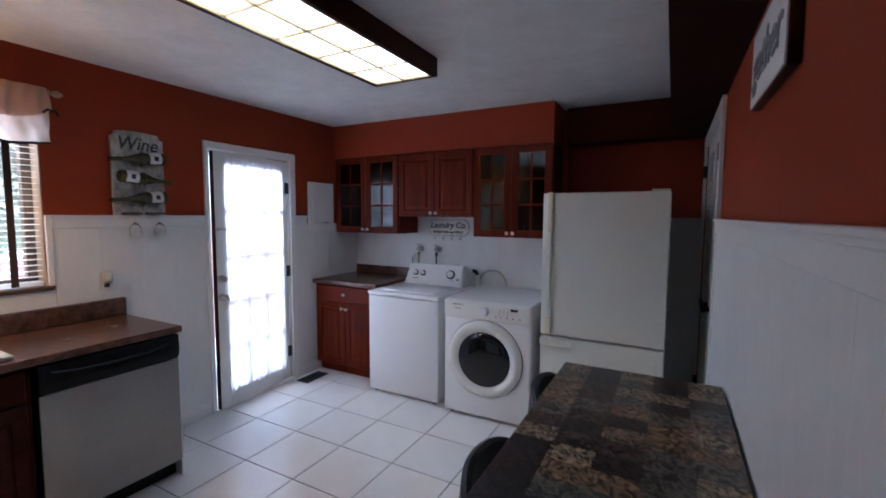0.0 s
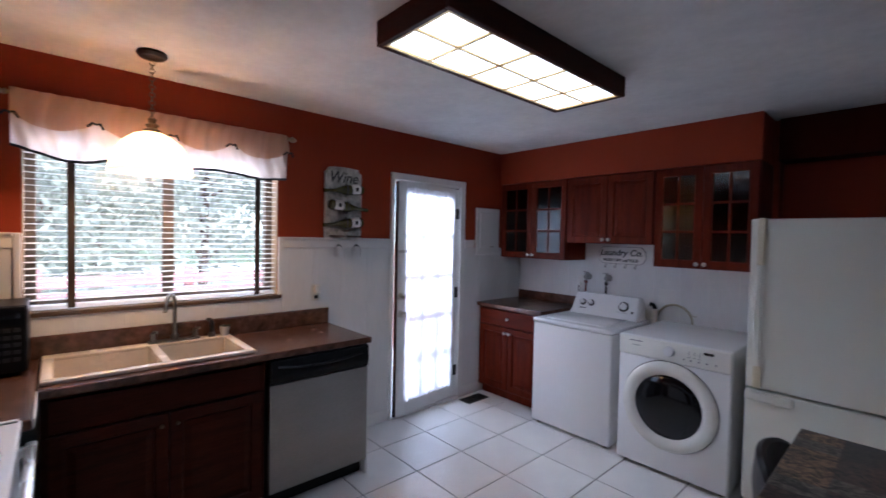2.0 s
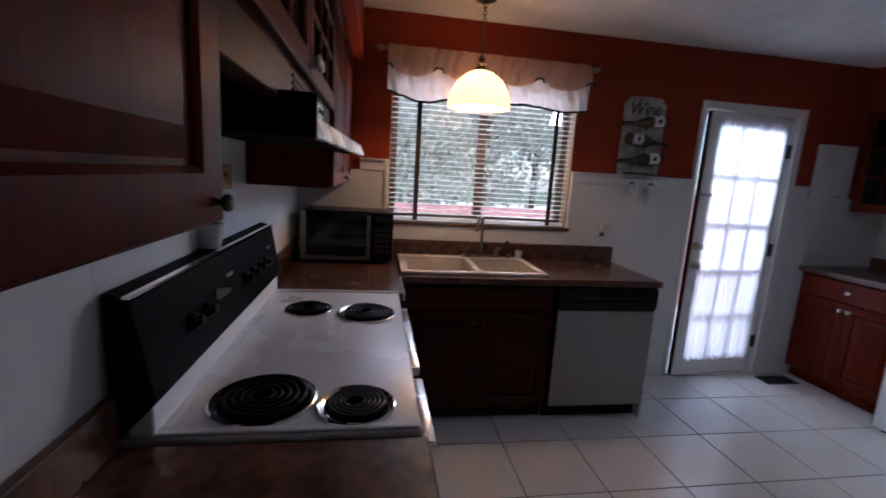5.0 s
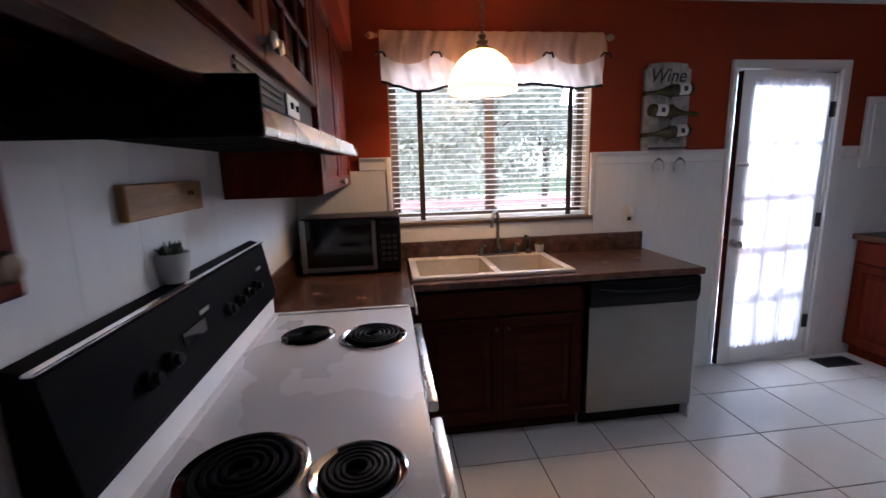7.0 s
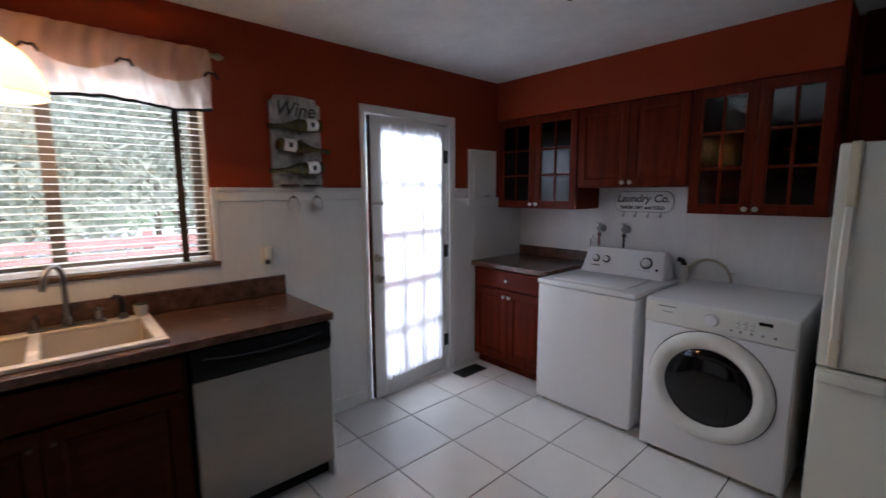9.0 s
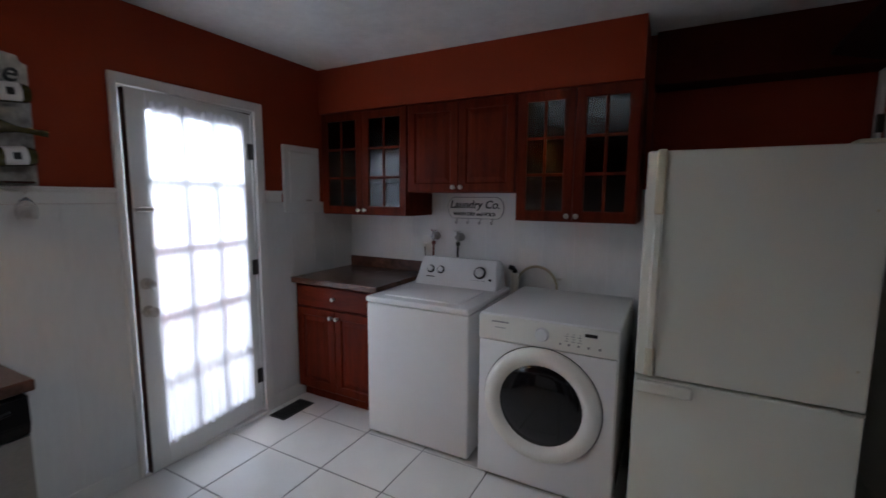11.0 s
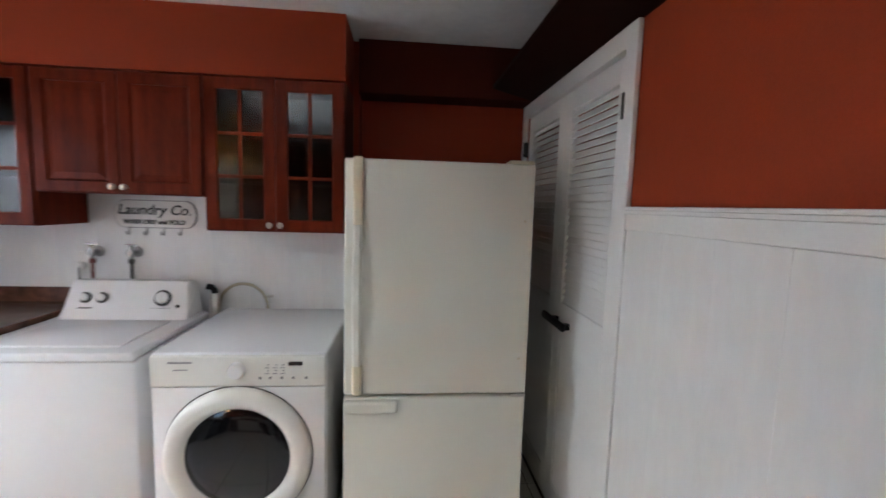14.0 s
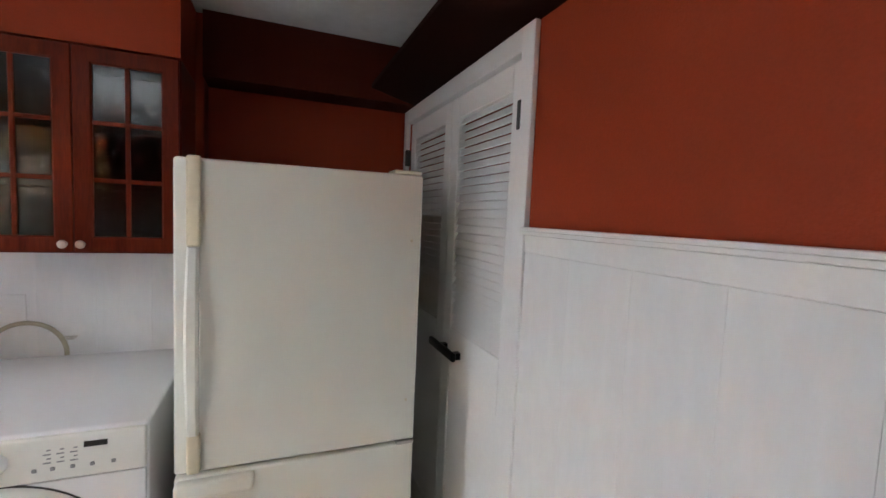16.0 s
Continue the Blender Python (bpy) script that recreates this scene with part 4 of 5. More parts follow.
for y in (-0.105, 0.105):
    b = cyl(bmesh.new(), (0, y, 0.01), (0, y, 0.055), 0.015, 0.011)
    tube([(0, y, 0.052), (0.02, y, 0.066), (0.055, y + 0.01, 0.07)], 0.007, 8, b)
    part("handle", b, FAUCETM, fau, "", True)
spr = thing("sink_sprayer", pose(-2.09, 1.43, 0.918), "dark metal side sprayer standing on the sink", "sprayer")
part("sprayer_base", lathe([(0.02, 0), (0.018, 0.018), (0.012, 0.03), (0.001, 0.031)], 18), FAUCETM, spr, "", True)
part("sprayer_head", tube([(0, 0, 0.025), (0, 0, 0.085), (0.012, -0.01, 0.105), (0.035, -0.03, 0.112)], 0.012, 10), GRILLE, spr, "", True)


def potted(name, m, r, h, label, pot_mat):
    p = thing(name, m, label, "potted plant")
    part("pot", lathe([(r * 0.75, 0), (r * 0.95, h * 0.6), (r, h), (r * 0.9, h), (r * 0.85, h * 0.85), (0.001, h * 0.82)], 24), pot_mat, p, "", True)
    rnd = random.Random(int(r * 1e5))
    bm = bmesh.new()
    for i in range(46):
        a, t, l = rnd.uniform(0, 6.28), rnd.uniform(0.1, 1.2), r * rnd.uniform(0.5, 0.95)
        d = Vector((math.cos(a) * math.sin(t), math.sin(a) * math.sin(t), math.cos(t)))
        s = Vector((math.cos(a), math.sin(a), 0)) * r * rnd.uniform(0, 0.6) + Vector((0, 0, h * 0.82))
        cyl(bm, s, s + d * l * 0.5, 0.0015, l * 0.16, 6)
        cyl(bm, s + d * l * 0.5, s + d * l, l * 0.16, 0.0006, 6)
    part("leaves", bm, GREEN, p)
    return p


potted("potted_plant", pose(-2.085, 1.50, 0.918), 0.028, 0.055, "small succulent in a white pot by the sink", POT)
potted("potted_plant", pose(-0.60, 0.052, 1.209), 0.042, 0.07, "small succulent in a pale pot on the backguard", POT)

# ---- microwave ----
mw = thing("microwave", pose(-1.862, 0.093, 0.902, 0, 0, 90) @ Matrix.Diagonal((1.085, 0.86, 1.08, 1)), "black microwave oven with a steel framed door", "microwave")
part("case", bx(0, 0.495, 0.016, 0.35, 0.012, 0.285, 0.006, 2), BLACK, mw)
for x in (0.03, 0.46):
    for y in (0.04, 0.32):
        part("foot", cyl(bmesh.new(), (x, y, 0), (x, y, 0.013), 0.012, seg=12), BLACK, mw)
dr = part("oven_door", bx(0.003, 0.375, -0.006, 0.015, 0.015, 0.282, 0.005, 2), BLACKG, mw, "black glass door")
bm = bmesh.new()
for x0, x1, z0, z1 in ((0.004, 0.03, 0.016, 0.281), (0.03, 0.372, 0.016, 0.04)):
    box(bm, x0, x1, -0.010, -0.005, z0, z1, 0.002)
part("door_trim", bm, STEEL, dr, "steel door trim")
part("door_handle", bx(0.352, 0.372, -0.032, -0.006, 0.03, 0.268, 0.006, 2), STEEL, dr, "steel bar handle")
kp = part("keypad", bx(0.378, 0.492, -0.006, 0.015, 0.015, 0.282, 0.004), BLACK, mw)
part("display", bx(0.392, 0.478, -0.009, -0.0055, 0.235, 0.262), BLACKG, kp)
for r in range(5):
    for q in range(3):
        part("button", bx(0.395 + q * 0.029, 0.417 + q * 0.029, -0.0085, -0.0055, 0.06 + r * 0.03, 0.077 + r * 0.03, 0.001), GRILLE, kp)

# ---- washer ----
ws = thing("washing_machine", pose(-1.392, 3.73, 0), "white top loading washing machine with a rear console", "washing machine")
part("cabinet_shell", bx(0, 0.69, 0.012, 0.69, 0.02, 0.855, 0.012, 3), ENAMEL, ws, "", True)
for x in (0.05, 0.64):
    for y in (0.06, 0.64):
        part("foot", cyl(bmesh.new(), (x, y, 0), (x, y, 0.022), 0.018, seg=12), BLACK, ws)
part("top_deck", bx(-0.002, 0.692, 0.0, 0.692, 0.858, 0.893, 0.012, 3), ENAMEL, ws, "", True)
part("lid", bx(0.09, 0.60, 0.075, 0.47, 0.890, 0.902, 0.005, 2), ENAMEL, ws, "white lid", True)
bm = bmesh.new()
prof = [(0.50, 0.890), (0.535, 0.93), (0.585, 1.055), (0.605, 1.075), (0.66, 1.075), (0.688, 1.05), (0.69, 0.89)]
na = len(prof)
rows_ = []
for x, s in ((0.035, 0.0), (0.045, 0.9), (0.075, 1.0), (0.615, 1.0), (0.645, 0.9), (0.655, 0.0)):
    rows_.append([bm.verts.new((x + (0.02 if x < 0.3 else -0.02) * (z - 0.89) / 0.185, y + (0.012 * (1 - s) if y < 0.6 else 0), z - (0.018 * (1 - s) if z > 1.0 else 0))) for y, z in prof])
for a, b in zip(rows_, rows_[1:]):
    for i in range(na):
        bm.faces.new((a[i], a[(i + 1) % na], b[(i + 1) % na], b[i]))
bm.faces.new(rows_[0])
bm.faces.new(rows_[-1][::-1])
con = part("console", bm, ENAMEL, ws, "white sloping console", True)
for x, r in ((0.145, 0.022), (0.225, 0.022), (0.52, 0.036)):
    mk = pose(x, 0.555, 0.995, 68, 0, 0)
    k = part("dial", lathe([(r * 0.86, -0.004), (r * 0.86, 0.004), (r * 0.8, 0.018), (0.001, 0.020)], 28, mk), ENAMEL, con, "white dial in a dark ring", True)
    part("dial_ring", lathe([(r + 0.006, -0.006), (r + 0.006, 0.003), (r + 0.003, 0.004), (r * 0.8, 0.004)], 28, mk), GRILLE, k, "", True)
    b = box(bmesh.new(), -0.003, 0.003, -r * 0.85, r * 0.85, 0.018, 0.025)
    b.transform(mk)
    part("dial_grip", b, PAPER, k)
b = box(bmesh.new(), 0.12, 0.185, -0.003, 0.003, 0, 0.002)
b.transform(pose(0, 0.535, 0.945, 68, 0, 0))
part("name_mark", b, INK, con)
part("start_button", lathe([(0.009, 0), (0.008, 0.008), (0.001, 0.009)], 14, pose(0.60, 0.54, 0.955, 68, 0, 0)), BLACK, con)
for i in range(6):
    b = box(bmesh.new(), 0.47 + i * 0.017, 0.479 + i * 0.017, -0.002, 0.002, 0, 0.002)
    b.transform(pose(0, 0.536, 0.945, 68, 0, 0))
    part("marking", b, GREYINK, con)

# ---- dryer ----
dy = thing("clothes_dryer", pose(-0.622, 3.695, 0), "white front loading clothes dryer with a round dark window", "clothes dryer")
part("cabinet_shell", bx(0, 0.688, 0.012, 0.76, 0.02, 0.904, 0.012, 3), ENAMEL, dy, "", True)
for x in (0.05, 0.64):
    for y in (0.06, 0.70):
        part("foot", cyl(bmesh.new(), (x, y, 0), (x, y, 0.022), 0.018, seg=12), BLACK, dy)
part("front_panel", bx(0.006, 0.682, 0.0, 0.014, 0.03, 0.765, 0.005, 2), ENAMEL, dy, "", True)
cpn = part("control_panel", bx(0.004, 0.684, -0.006, 0.016, 0.769, 0.896, 0.008, 3), IVORY, dy, "faintly yellowed control panel", True)
mk = pose(0.337, 0.0, 0.475, 90, 0, 0)
dd = part("round_door", lathe([(0.292, -0.004), (0.292, 0.012), (0.286, 0.026), (0.262, 0.040), (0.236, 0.040), (0.216, 0.028), (0.206, 0.016), (0.190, 0.010)], 56, mk), IVORY, dy, "ivory round door rim", True)
part("door_shadow_gap", lathe([(0.297, -0.003), (0.297, 0.0015), (0.285, 0.002)], 56, mk), GRILLE, dy, "", True)
part("window_glass", lathe([(0.212, 0.012), (0.20, 0.020), (0.15, 0.033), (0.08, 0.042), (0.001, 0.045)], 48, mk), BLACKG, dd, "dark bulging door glass", True)
part("program_dial", lathe([(0.034, 0), (0.031, 0.02), (0.028, 0.026), (0.001, 0.027)], 28, pose(0.337, -0.006, 0.838, 90, 0, 0)), ENAMEL, cpn, "", True)
part("display", bx(0.537, 0.592, -0.009, -0.005, 0.857, 0.873), BLACKG, cpn)
for i in range(3):
    for j in range(4):
        part("marking", bx(0.445 + i * 0.03 + 0.008 * (j % 2), 0.462 + i * 0.03, -0.008, -0.005, 0.822 + j * 0.012, 0.825 + j * 0.012), GREYINK, cpn)
for x in (0.42, 0.46, 0.505, 0.55, 0.60):
    part("button", bx(x, x + 0.011, -0.010, -0.005, 0.800, 0.811, 0.002), GREYINK, cpn)
part("name_mark", bx(0.075, 0.165, -0.008, -0.005, 0.866, 0.873), GREYINK, cpn)
part("name_mark", bx(0.095, 0.15, -0.008, -0.005, 0.838, 0.842), GREYINK, cpn)

# ---- refrigerator ----
fr = thing("refrigerator", pose(0.132, 3.69, 0), "old bisque refrigerator with a bottom freezer drawer", "refrigerator")
part("cabinet_shell", bx(0.004, 0.762, 0.075, 0.72, 0.03, 1.68, 0.006, 2), BISQUE, fr)
part("upper_door", bx(0, 0.766, 0.0, 0.07, 0.727, 1.692, 0.010, 3), BISQUE, fr, "bisque textured door", True)
part("freezer_drawer", bx(0, 0.766, 0.0, 0.07, 0.075, 0.715, 0.010, 3), BISQUE, fr, "bisque freezer drawer", True)
part("gasket", bx(0.01, 0.756, 0.06, 0.078, 0.08, 1.685), GRILLE, fr)
kg = part("kick_grille", bx(0.01, 0.756, 0.03, 0.06, 0.01, 0.07), BISQUE2, fr, "yellowed kick grille")
for i in range(4):
    part("slot", bx(0.03, 0.736, 0.026, 0.0305, 0.02 + i * 0.012, 0.025 + i * 0.012), GRILLE, kg)
bm = bx(0.036, 0.074, -0.022, 0.002, 1.43, 1.697, 0.008, 3)
part("handle_upper_cap", bm, BISQUE2, fr, "yellowed handle cap", True)
part("handle_lower_cap", bx(0.036, 0.074, -0.022, 0.002, 0.732, 0.86, 0.008, 3), BISQUE2, fr, "yellowed handle cap", True)
bm = bmesh.new()
prev = None
for i in range(25):
    t = i / 24
    z, y, wd = 0.86 + 0.57 * t, -0.022 - 0.032 * math.sin(math.pi * t), 0.015 + 0.004 * math.sin(math.pi * t)
    ring = [bm.verts.new((0.055 + dx, y + dy_, z)) for dx, dy_ in ((-wd, 0.012), (-wd, -0.006), (-wd * 0.6, -0.012), (wd * 0.6, -0.012), (wd, -0.006), (wd, 0.012))]
    if prev:
        for q in range(6):
            bm.faces.new((prev[q], prev[(q + 1) % 6], ring[(q + 1) % 6], ring[q]))
    else:
        bm.faces.new(ring)
    prev = ring
bm.faces.new(prev[::-1])
part("handle_bow", bm, BISQUE, fr, "bowed door handle", True)
part("handle_badge", bx(0.043, 0.067, -0.0245, -0.021, 1.412, 1.424, 0.001), GREYINK, fr)
part("drawer_handle", bx(0.004, 0.225, -0.040, 0.002, 0.662, 0.712, 0.012, 3), BISQUE, fr, "ivory drawer grip", True)
part("top_hinge", bx(0.66, 0.760, 0.0, 0.09, 1.692, 1.706, 0.004, 2), BISQUE2, fr, "hinge cover")
part("middle_hinge", bx(0.70, 0.764, -0.006, 0.03, 0.7155, 0.7265), NICKEL, fr, "metal hinge")
for z in (0.88, 1.46):
    part("screw_plug", lathe([(0.005, 0), (0.004, 0.002), (0.001, 0.0025)], 10, pose(0.73, 0.0, z, 90, 0, 0)), BISQUE2, fr)

# ---- closet louvre doors ----
mid = 4.008
for name, y0, y1, kx in (("door_2", CY0 + 0.004, mid - 0.002, 1), ("door_3", mid + 0.002, CY1 - 0.004, 0)):
    # local: x along the leaf, front faces -y; the leaf's front looks to -x in the room
    w = y1 - y0
    d = thing(name, pose(R + 0.006, y1, 0.012, 0, 0, -90), "white painted louvred closet door", "door", "closet doors", kind="structure")
    bm = bmesh.new()
    st, z0, z1, hz = 0.078, 1.06, 1.955, 2.045
    for a0, a1, c0, c1 in ((0, st, 0, hz), (w - st, w, 0, hz), (st, w - st, z1, hz), (st, w - st, 0.86, z0), (st, w - st, 0, 0.14)):
        box(bm, a0, a1, 0, 0.032, c0, c1, 0.003)
    part("leaf_frame", bm, TRIM, d)
    part("lower_panel", bx(st, w - st, 0.006, 0.024, 0.14, 0.86), TRIM, d)
    n = 28
    base = None
    for i in range(n):
        z = z0 + (z1 - z0) * (i + 0.5) / n
        if base is None:
            bm = bx(st - 0.003, w - st + 0.003, -0.0176, 0.0176, -0.0025, 0.0025)
            bmesh.ops.rotate(bm, verts=bm.verts, cent=(0, 0, 0), matrix=Matrix.Rotation(radians(60), 3, 'X'))
            base = part("slat", bm, TRIM, d)
            base.location = (0, 0.016, z)
        else:
            o = new("slat", base.data)
            o.parent, o.location = d, (0, 0.016, z)
    for z in (0.25, 1.86):
        xh = w + 0.010 if kx else -0.010
        part("hinge", bx(xh - 0.009, xh + 0.009, -0.030, 0.0, z - 0.045, z + 0.045, 0.003), GRILLE, d, "dark metal hinge")
    if kx:
        bm = bx(-0.065, 0.215, -0.046, -0.024, 0.950, 0.988, 0.010, 3)
        box(bm, 0.03, 0.06, -0.03, 0.0, 0.955, 0.983)
        box(bm, 0.17, 0.20, -0.03, 0.0, 0.955, 0.983)
        part("latch_bar", bm, BLACK, d, "black latch bar", True)

# ---- table and stools ----
tb = thing("counter_table", pose(0.525, 1.45, 0), "counter-height table with a stone patchwork top", "table")
part("tabletop", bx(0, 0.572, 0, 1.20, 0.885, 0.912, 0.004, 2), TABLETOP, tb, "printed stone patchwork top")
part("edge_band", bx(-0.003, 0.575, -0.003, 1.203, 0.880, 0.906, 0.004), BLACK, tb, "black edge band")
for x in (0.04, 0.53):
    for y in (0.05, 1.15):
        part("leg", bx(x - 0.03, x + 0.03, y - 0.03, y + 0.03, 0, 0.88, 0.004), BLACK, tb)
bm = bx(0.05, 0.52, 0.03, 0.055, 0.80, 0.88)
box(bm, 0.05, 0.52, 1.145, 1.17, 0.80, 0.88)
box(bm, 0.03, 0.055, 0.055, 1.145, 0.80, 0.88)
box(bm, 0.515, 0.54, 0.055, 1.145, 0.80, 0.88)
part("apron", bm, BLACK, tb)

st = thing("counter_stool", pose(0.665, 1.86, 0), "black padded stool with a curved back at the table", "stool", "stools at the table")
part("seat", lathe([(0.15, 0.58), (0.19, 0.585), (0.2, 0.61), (0.19, 0.64), (0.15, 0.652), (0.001, 0.655)], 32), BLACKF, st, "", True)
bm = bmesh.new()
prev = None
for i in range(29):
    a = radians(180 - 42 + 84 * i / 28)
    t = abs(i / 28 - 0.5) * 2
    top, ro = 0.89 - 0.09 * t ** 3, 0.33
    c, s = math.cos(a), math.sin(a)
    ring = [bm.verts.new((0.105 + r * c, r * s, z)) for r, z in ((ro - 0.028, 0.70), (ro, 0.695), (ro + 0.008, (0.70 + top) / 2), (ro, top - 0.006), (ro - 0.014, top), (ro - 0.028, top - 0.008), (ro - 0.032, (0.70 + top) / 2))]
    if prev:
        for q in range(7):
            bm.faces.new((prev[q], prev[(q + 1) % 7], ring[(q + 1) % 7], ring[q]))
    else:
        bm.faces.new(ring)
    prev = ring
bm.faces.new(prev[::-1])
part("backrest", bm, BLACKF, st, "curved padded back", True)
for dy_ in (-0.08, 0.08):
    part("back_post", tube([(-0.15, dy_, 0.60), (-0.19, dy_, 0.66), (-0.195, dy_, 0.74)], 0.011, 8), CHROME, st, "", True)
for a in (45, 135, 225, 315):
    c, s = math.cos(radians(a)), math.sin(radians(a))
    part("leg", tube([(0.12 * c, 0.12 * s, 0.59), (0.19 * c, 0.19 * s, 0.0)], 0.014, 8), BLACK, st, "", True)
part("foot_ring", tube(arc((0, 0, 0.22), 0.165, 0, 360, 32, (1, 0, 0), (0, 1, 0)), 0.009, 8), CHROME, st, "", True)
copy_thing(st, pose(0.665, 2.47, 0))

# ---- things on the walls ----
wr = thing("wine_rack_board", pose(W, 2.347, 1.785, 0, 0, 90), "weathered board wall rack holding three olive wine bottles", "wine rack")
bm = bmesh.new()                                             # scooped corners above, straight foot
line = [(-0.152, -0.256), (0.152, -0.256), (0.152, 0.238)]
line += [(0.152 - 0.028 * math.sin(radians(a)), 0.268 - 0.028 * math.cos(radians(a))) for a in range(15, 90, 15)]
line += [(0.124, 0.270), (0.06, 0.277), (0.0, 0.279), (-0.06, 0.277), (-0.124, 0.270)]
line += [(-0.152 + 0.028 * math.sin(radians(a)), 0.268 - 0.028 * math.cos(radians(a))) for a in range(75, 0, -15)]
line += [(-0.152, 0.238)]
lo, hi = ([bm.verts.new((x, y, z)) for x, z in line] for y in (-0.028, -0.006))
for i in range(len(line)):
    j = (i + 1) % len(line)
    bm.faces.new((lo[i], lo[j], hi[j], hi[i]))
bm.faces.new(lo)
bm.faces.new(hi[::-1])
part("board", bm, WOODG, wr)
part("back_batten", bx(-0.12, 0.12, -0.006, 0.0, -0.2, 0.2), DARKW, wr)
lettering("wine_letters", "Wine", 0.115, pose(-0.005, -0.029, 0.198), SLATEINK, wr, shear=0.25, stretch=0.95)
for i, (z, s) in enumerate(((0.10, 1), (-0.025, -1), (-0.150, 1))):
    mb = pose(-0.185 * s, -0.066, z - 0.012, 0, 90 * s - 5 * s, 0)
    b = part("bottle", lathe([(0.001, 0), (0.014, 0.001), (0.014, 0.02), (0.0120, 0.024), (0.0125, 0.09), (0.022, 0.13), (0.035, 0.165), (0.038, 0.19), (0.038, 0.31), (0.032, 0.322), (0.001, 0.324)], 24, mb), OLIVE, wr, "olive green wine bottle", True)
    tilt_ = Matrix.Translation((0.07 * s, 0, z + 0.012)) @ Matrix.Rotation(radians(-5 * s), 4, 'Y')
    bm = lathe([(0.0392, -0.036), (0.0395, -0.034), (0.0395, 0.034), (0.0392, 0.036)], 24, pose(0, -0.066, 0, 0, 90, 0))
    for f in [f for f in bm.faces if len(f.verts) > 4 or f.calc_center_median().y > -0.066]:
        bm.faces.remove(f)
    bm.transform(tilt_)
    l = part("bottle_label", bm, PAPER, b, "white paper label", True)
    bm = bx(-0.013, 0.011, -0.1085, -0.1055, -0.014, 0.014, 0.0)
    bm.transform(tilt_)
    part("label_mark", bm, INK, l)
    part("bottle_strap", tube(arc((-0.005 * s, -0.056, z + 0.004), 0.046, 0, 180, 12, (0, 0, 1), (0, -1, 0)), 0.004, 6), GRILLE, wr)
for i in range(2):
    part("hanger_rail", bx(-0.115 + i * 0.14, -0.02 + i * 0.14, -0.09, -0.026, -0.245, -0.237), DARKW, wr)
for y in (2.293, 2.44):
    g = thing("wine_glass", pose(W + 0.062, y, 1.545), "clear wine glass hanging upside down under the rack", "wine glass", "hanging wine glasses")
    part("glass_body", lathe([(0.03, 0), (0.03, -0.002), (0.004, -0.006), (0.0035, -0.06), (0.02, -0.075), (0.034, -0.10), (0.035, -0.125), (0.030, -0.15), (0.0285, -0.15), (0.0335, -0.125), (0.032, -0.10), (0.018, -0.078), (0.001, -0.07)], 28), GLASS, g, "", True)

ot = thing("wall_outlet", pose(W + 0.0125, 2.137, 1.13, 0, 0, 90), "ivory wall outlet with a plug-in freshener", "outlet")
part("cover_plate", bx(-0.036, 0.036, -0.007, 0.0, -0.058, 0.058, 0.003, 2), PLASTIC, ot)
part("freshener", bx(-0.02, 0.02, -0.04, -0.007, -0.01, 0.055, 0.008, 3), PLASTIC, ot, "pale plug-in freshener", True)
part("socket_slot", bx(-0.014, 0.014, -0.009, -0.0065, -0.045, -0.02), GRILLE, ot)

bp = thing("breaker_panel", pose(W, 3.99, 1.617, 0, 0, 90), "white painted electric breaker panel cover", "breaker panel")
part("frame", bx(-0.168, 0.168, -0.026, 0.0, -0.235, 0.235, 0.004), TRIM, bp)
pd = part("panel_door", bx(-0.125, 0.125, -0.034, -0.026, -0.165, 0.19, 0.003), TRIM, bp)
part("latch", bx(0.02, 0.07, -0.038, -0.034, -0.158, -0.146), NICKEL, pd)

sg = thing("laundry_sign", pose(-1.02, YB - 0.013, 1.42), "white laundry wall sign with four hooks", "sign")


def plaque(w, h, r, y0, y1):
    """A board with scooped round ends."""
    pts = []
    for cx, a0 in ((w / 2 - r, -90), (-w / 2 + r, 90)):
        for i in range(13):
            a = radians(a0 + 180 * i / 12)
            pts.append((cx + r * math.cos(a), r * math.sin(a)))
    bm = bmesh.new()
    lo = [bm.verts.new((x, y0, z * h / (2 * r))) for x, z in pts]
    hi = [bm.verts.new((x, y1, z * h / (2 * r))) for x, z in pts]
    for i in range(len(pts)):
        j = (i + 1) % len(pts)
        bm.faces.new((lo[i], lo[j], hi[j], hi[i]))
    bm.faces.new(lo)
    bm.faces.new(hi[::-1])
    return bm


part("sign_border", plaque(0.44, 0.158, 0.06, -0.010, -0.001), GREYINK, sg, "grey edge")
part("sign_board", plaque(0.43, 0.148, 0.056, -0.014, -0.009), PAPER, sg)
lettering("script_letters", "Laundry Co.", 0.078, pose(-0.005, -0.0155, 0.022), INK, sg, shear=0.25)
lettering("block_letters", "WASH DRY and FOLD", 0.034, pose(-0.005, -0.0155, -0.045), INK, sg)
for i in range(4):
    x = -0.14 + i * 0.092
    part("hook", tube([(x, -0.012, -0.072), (x, -0.016, -0.095)] + arc((x, -0.03, -0.10), 0.014, 0, -200, 8, (0, 1, 0)), 0.0042, 6), STEEL, sg, "small wire hook", True)

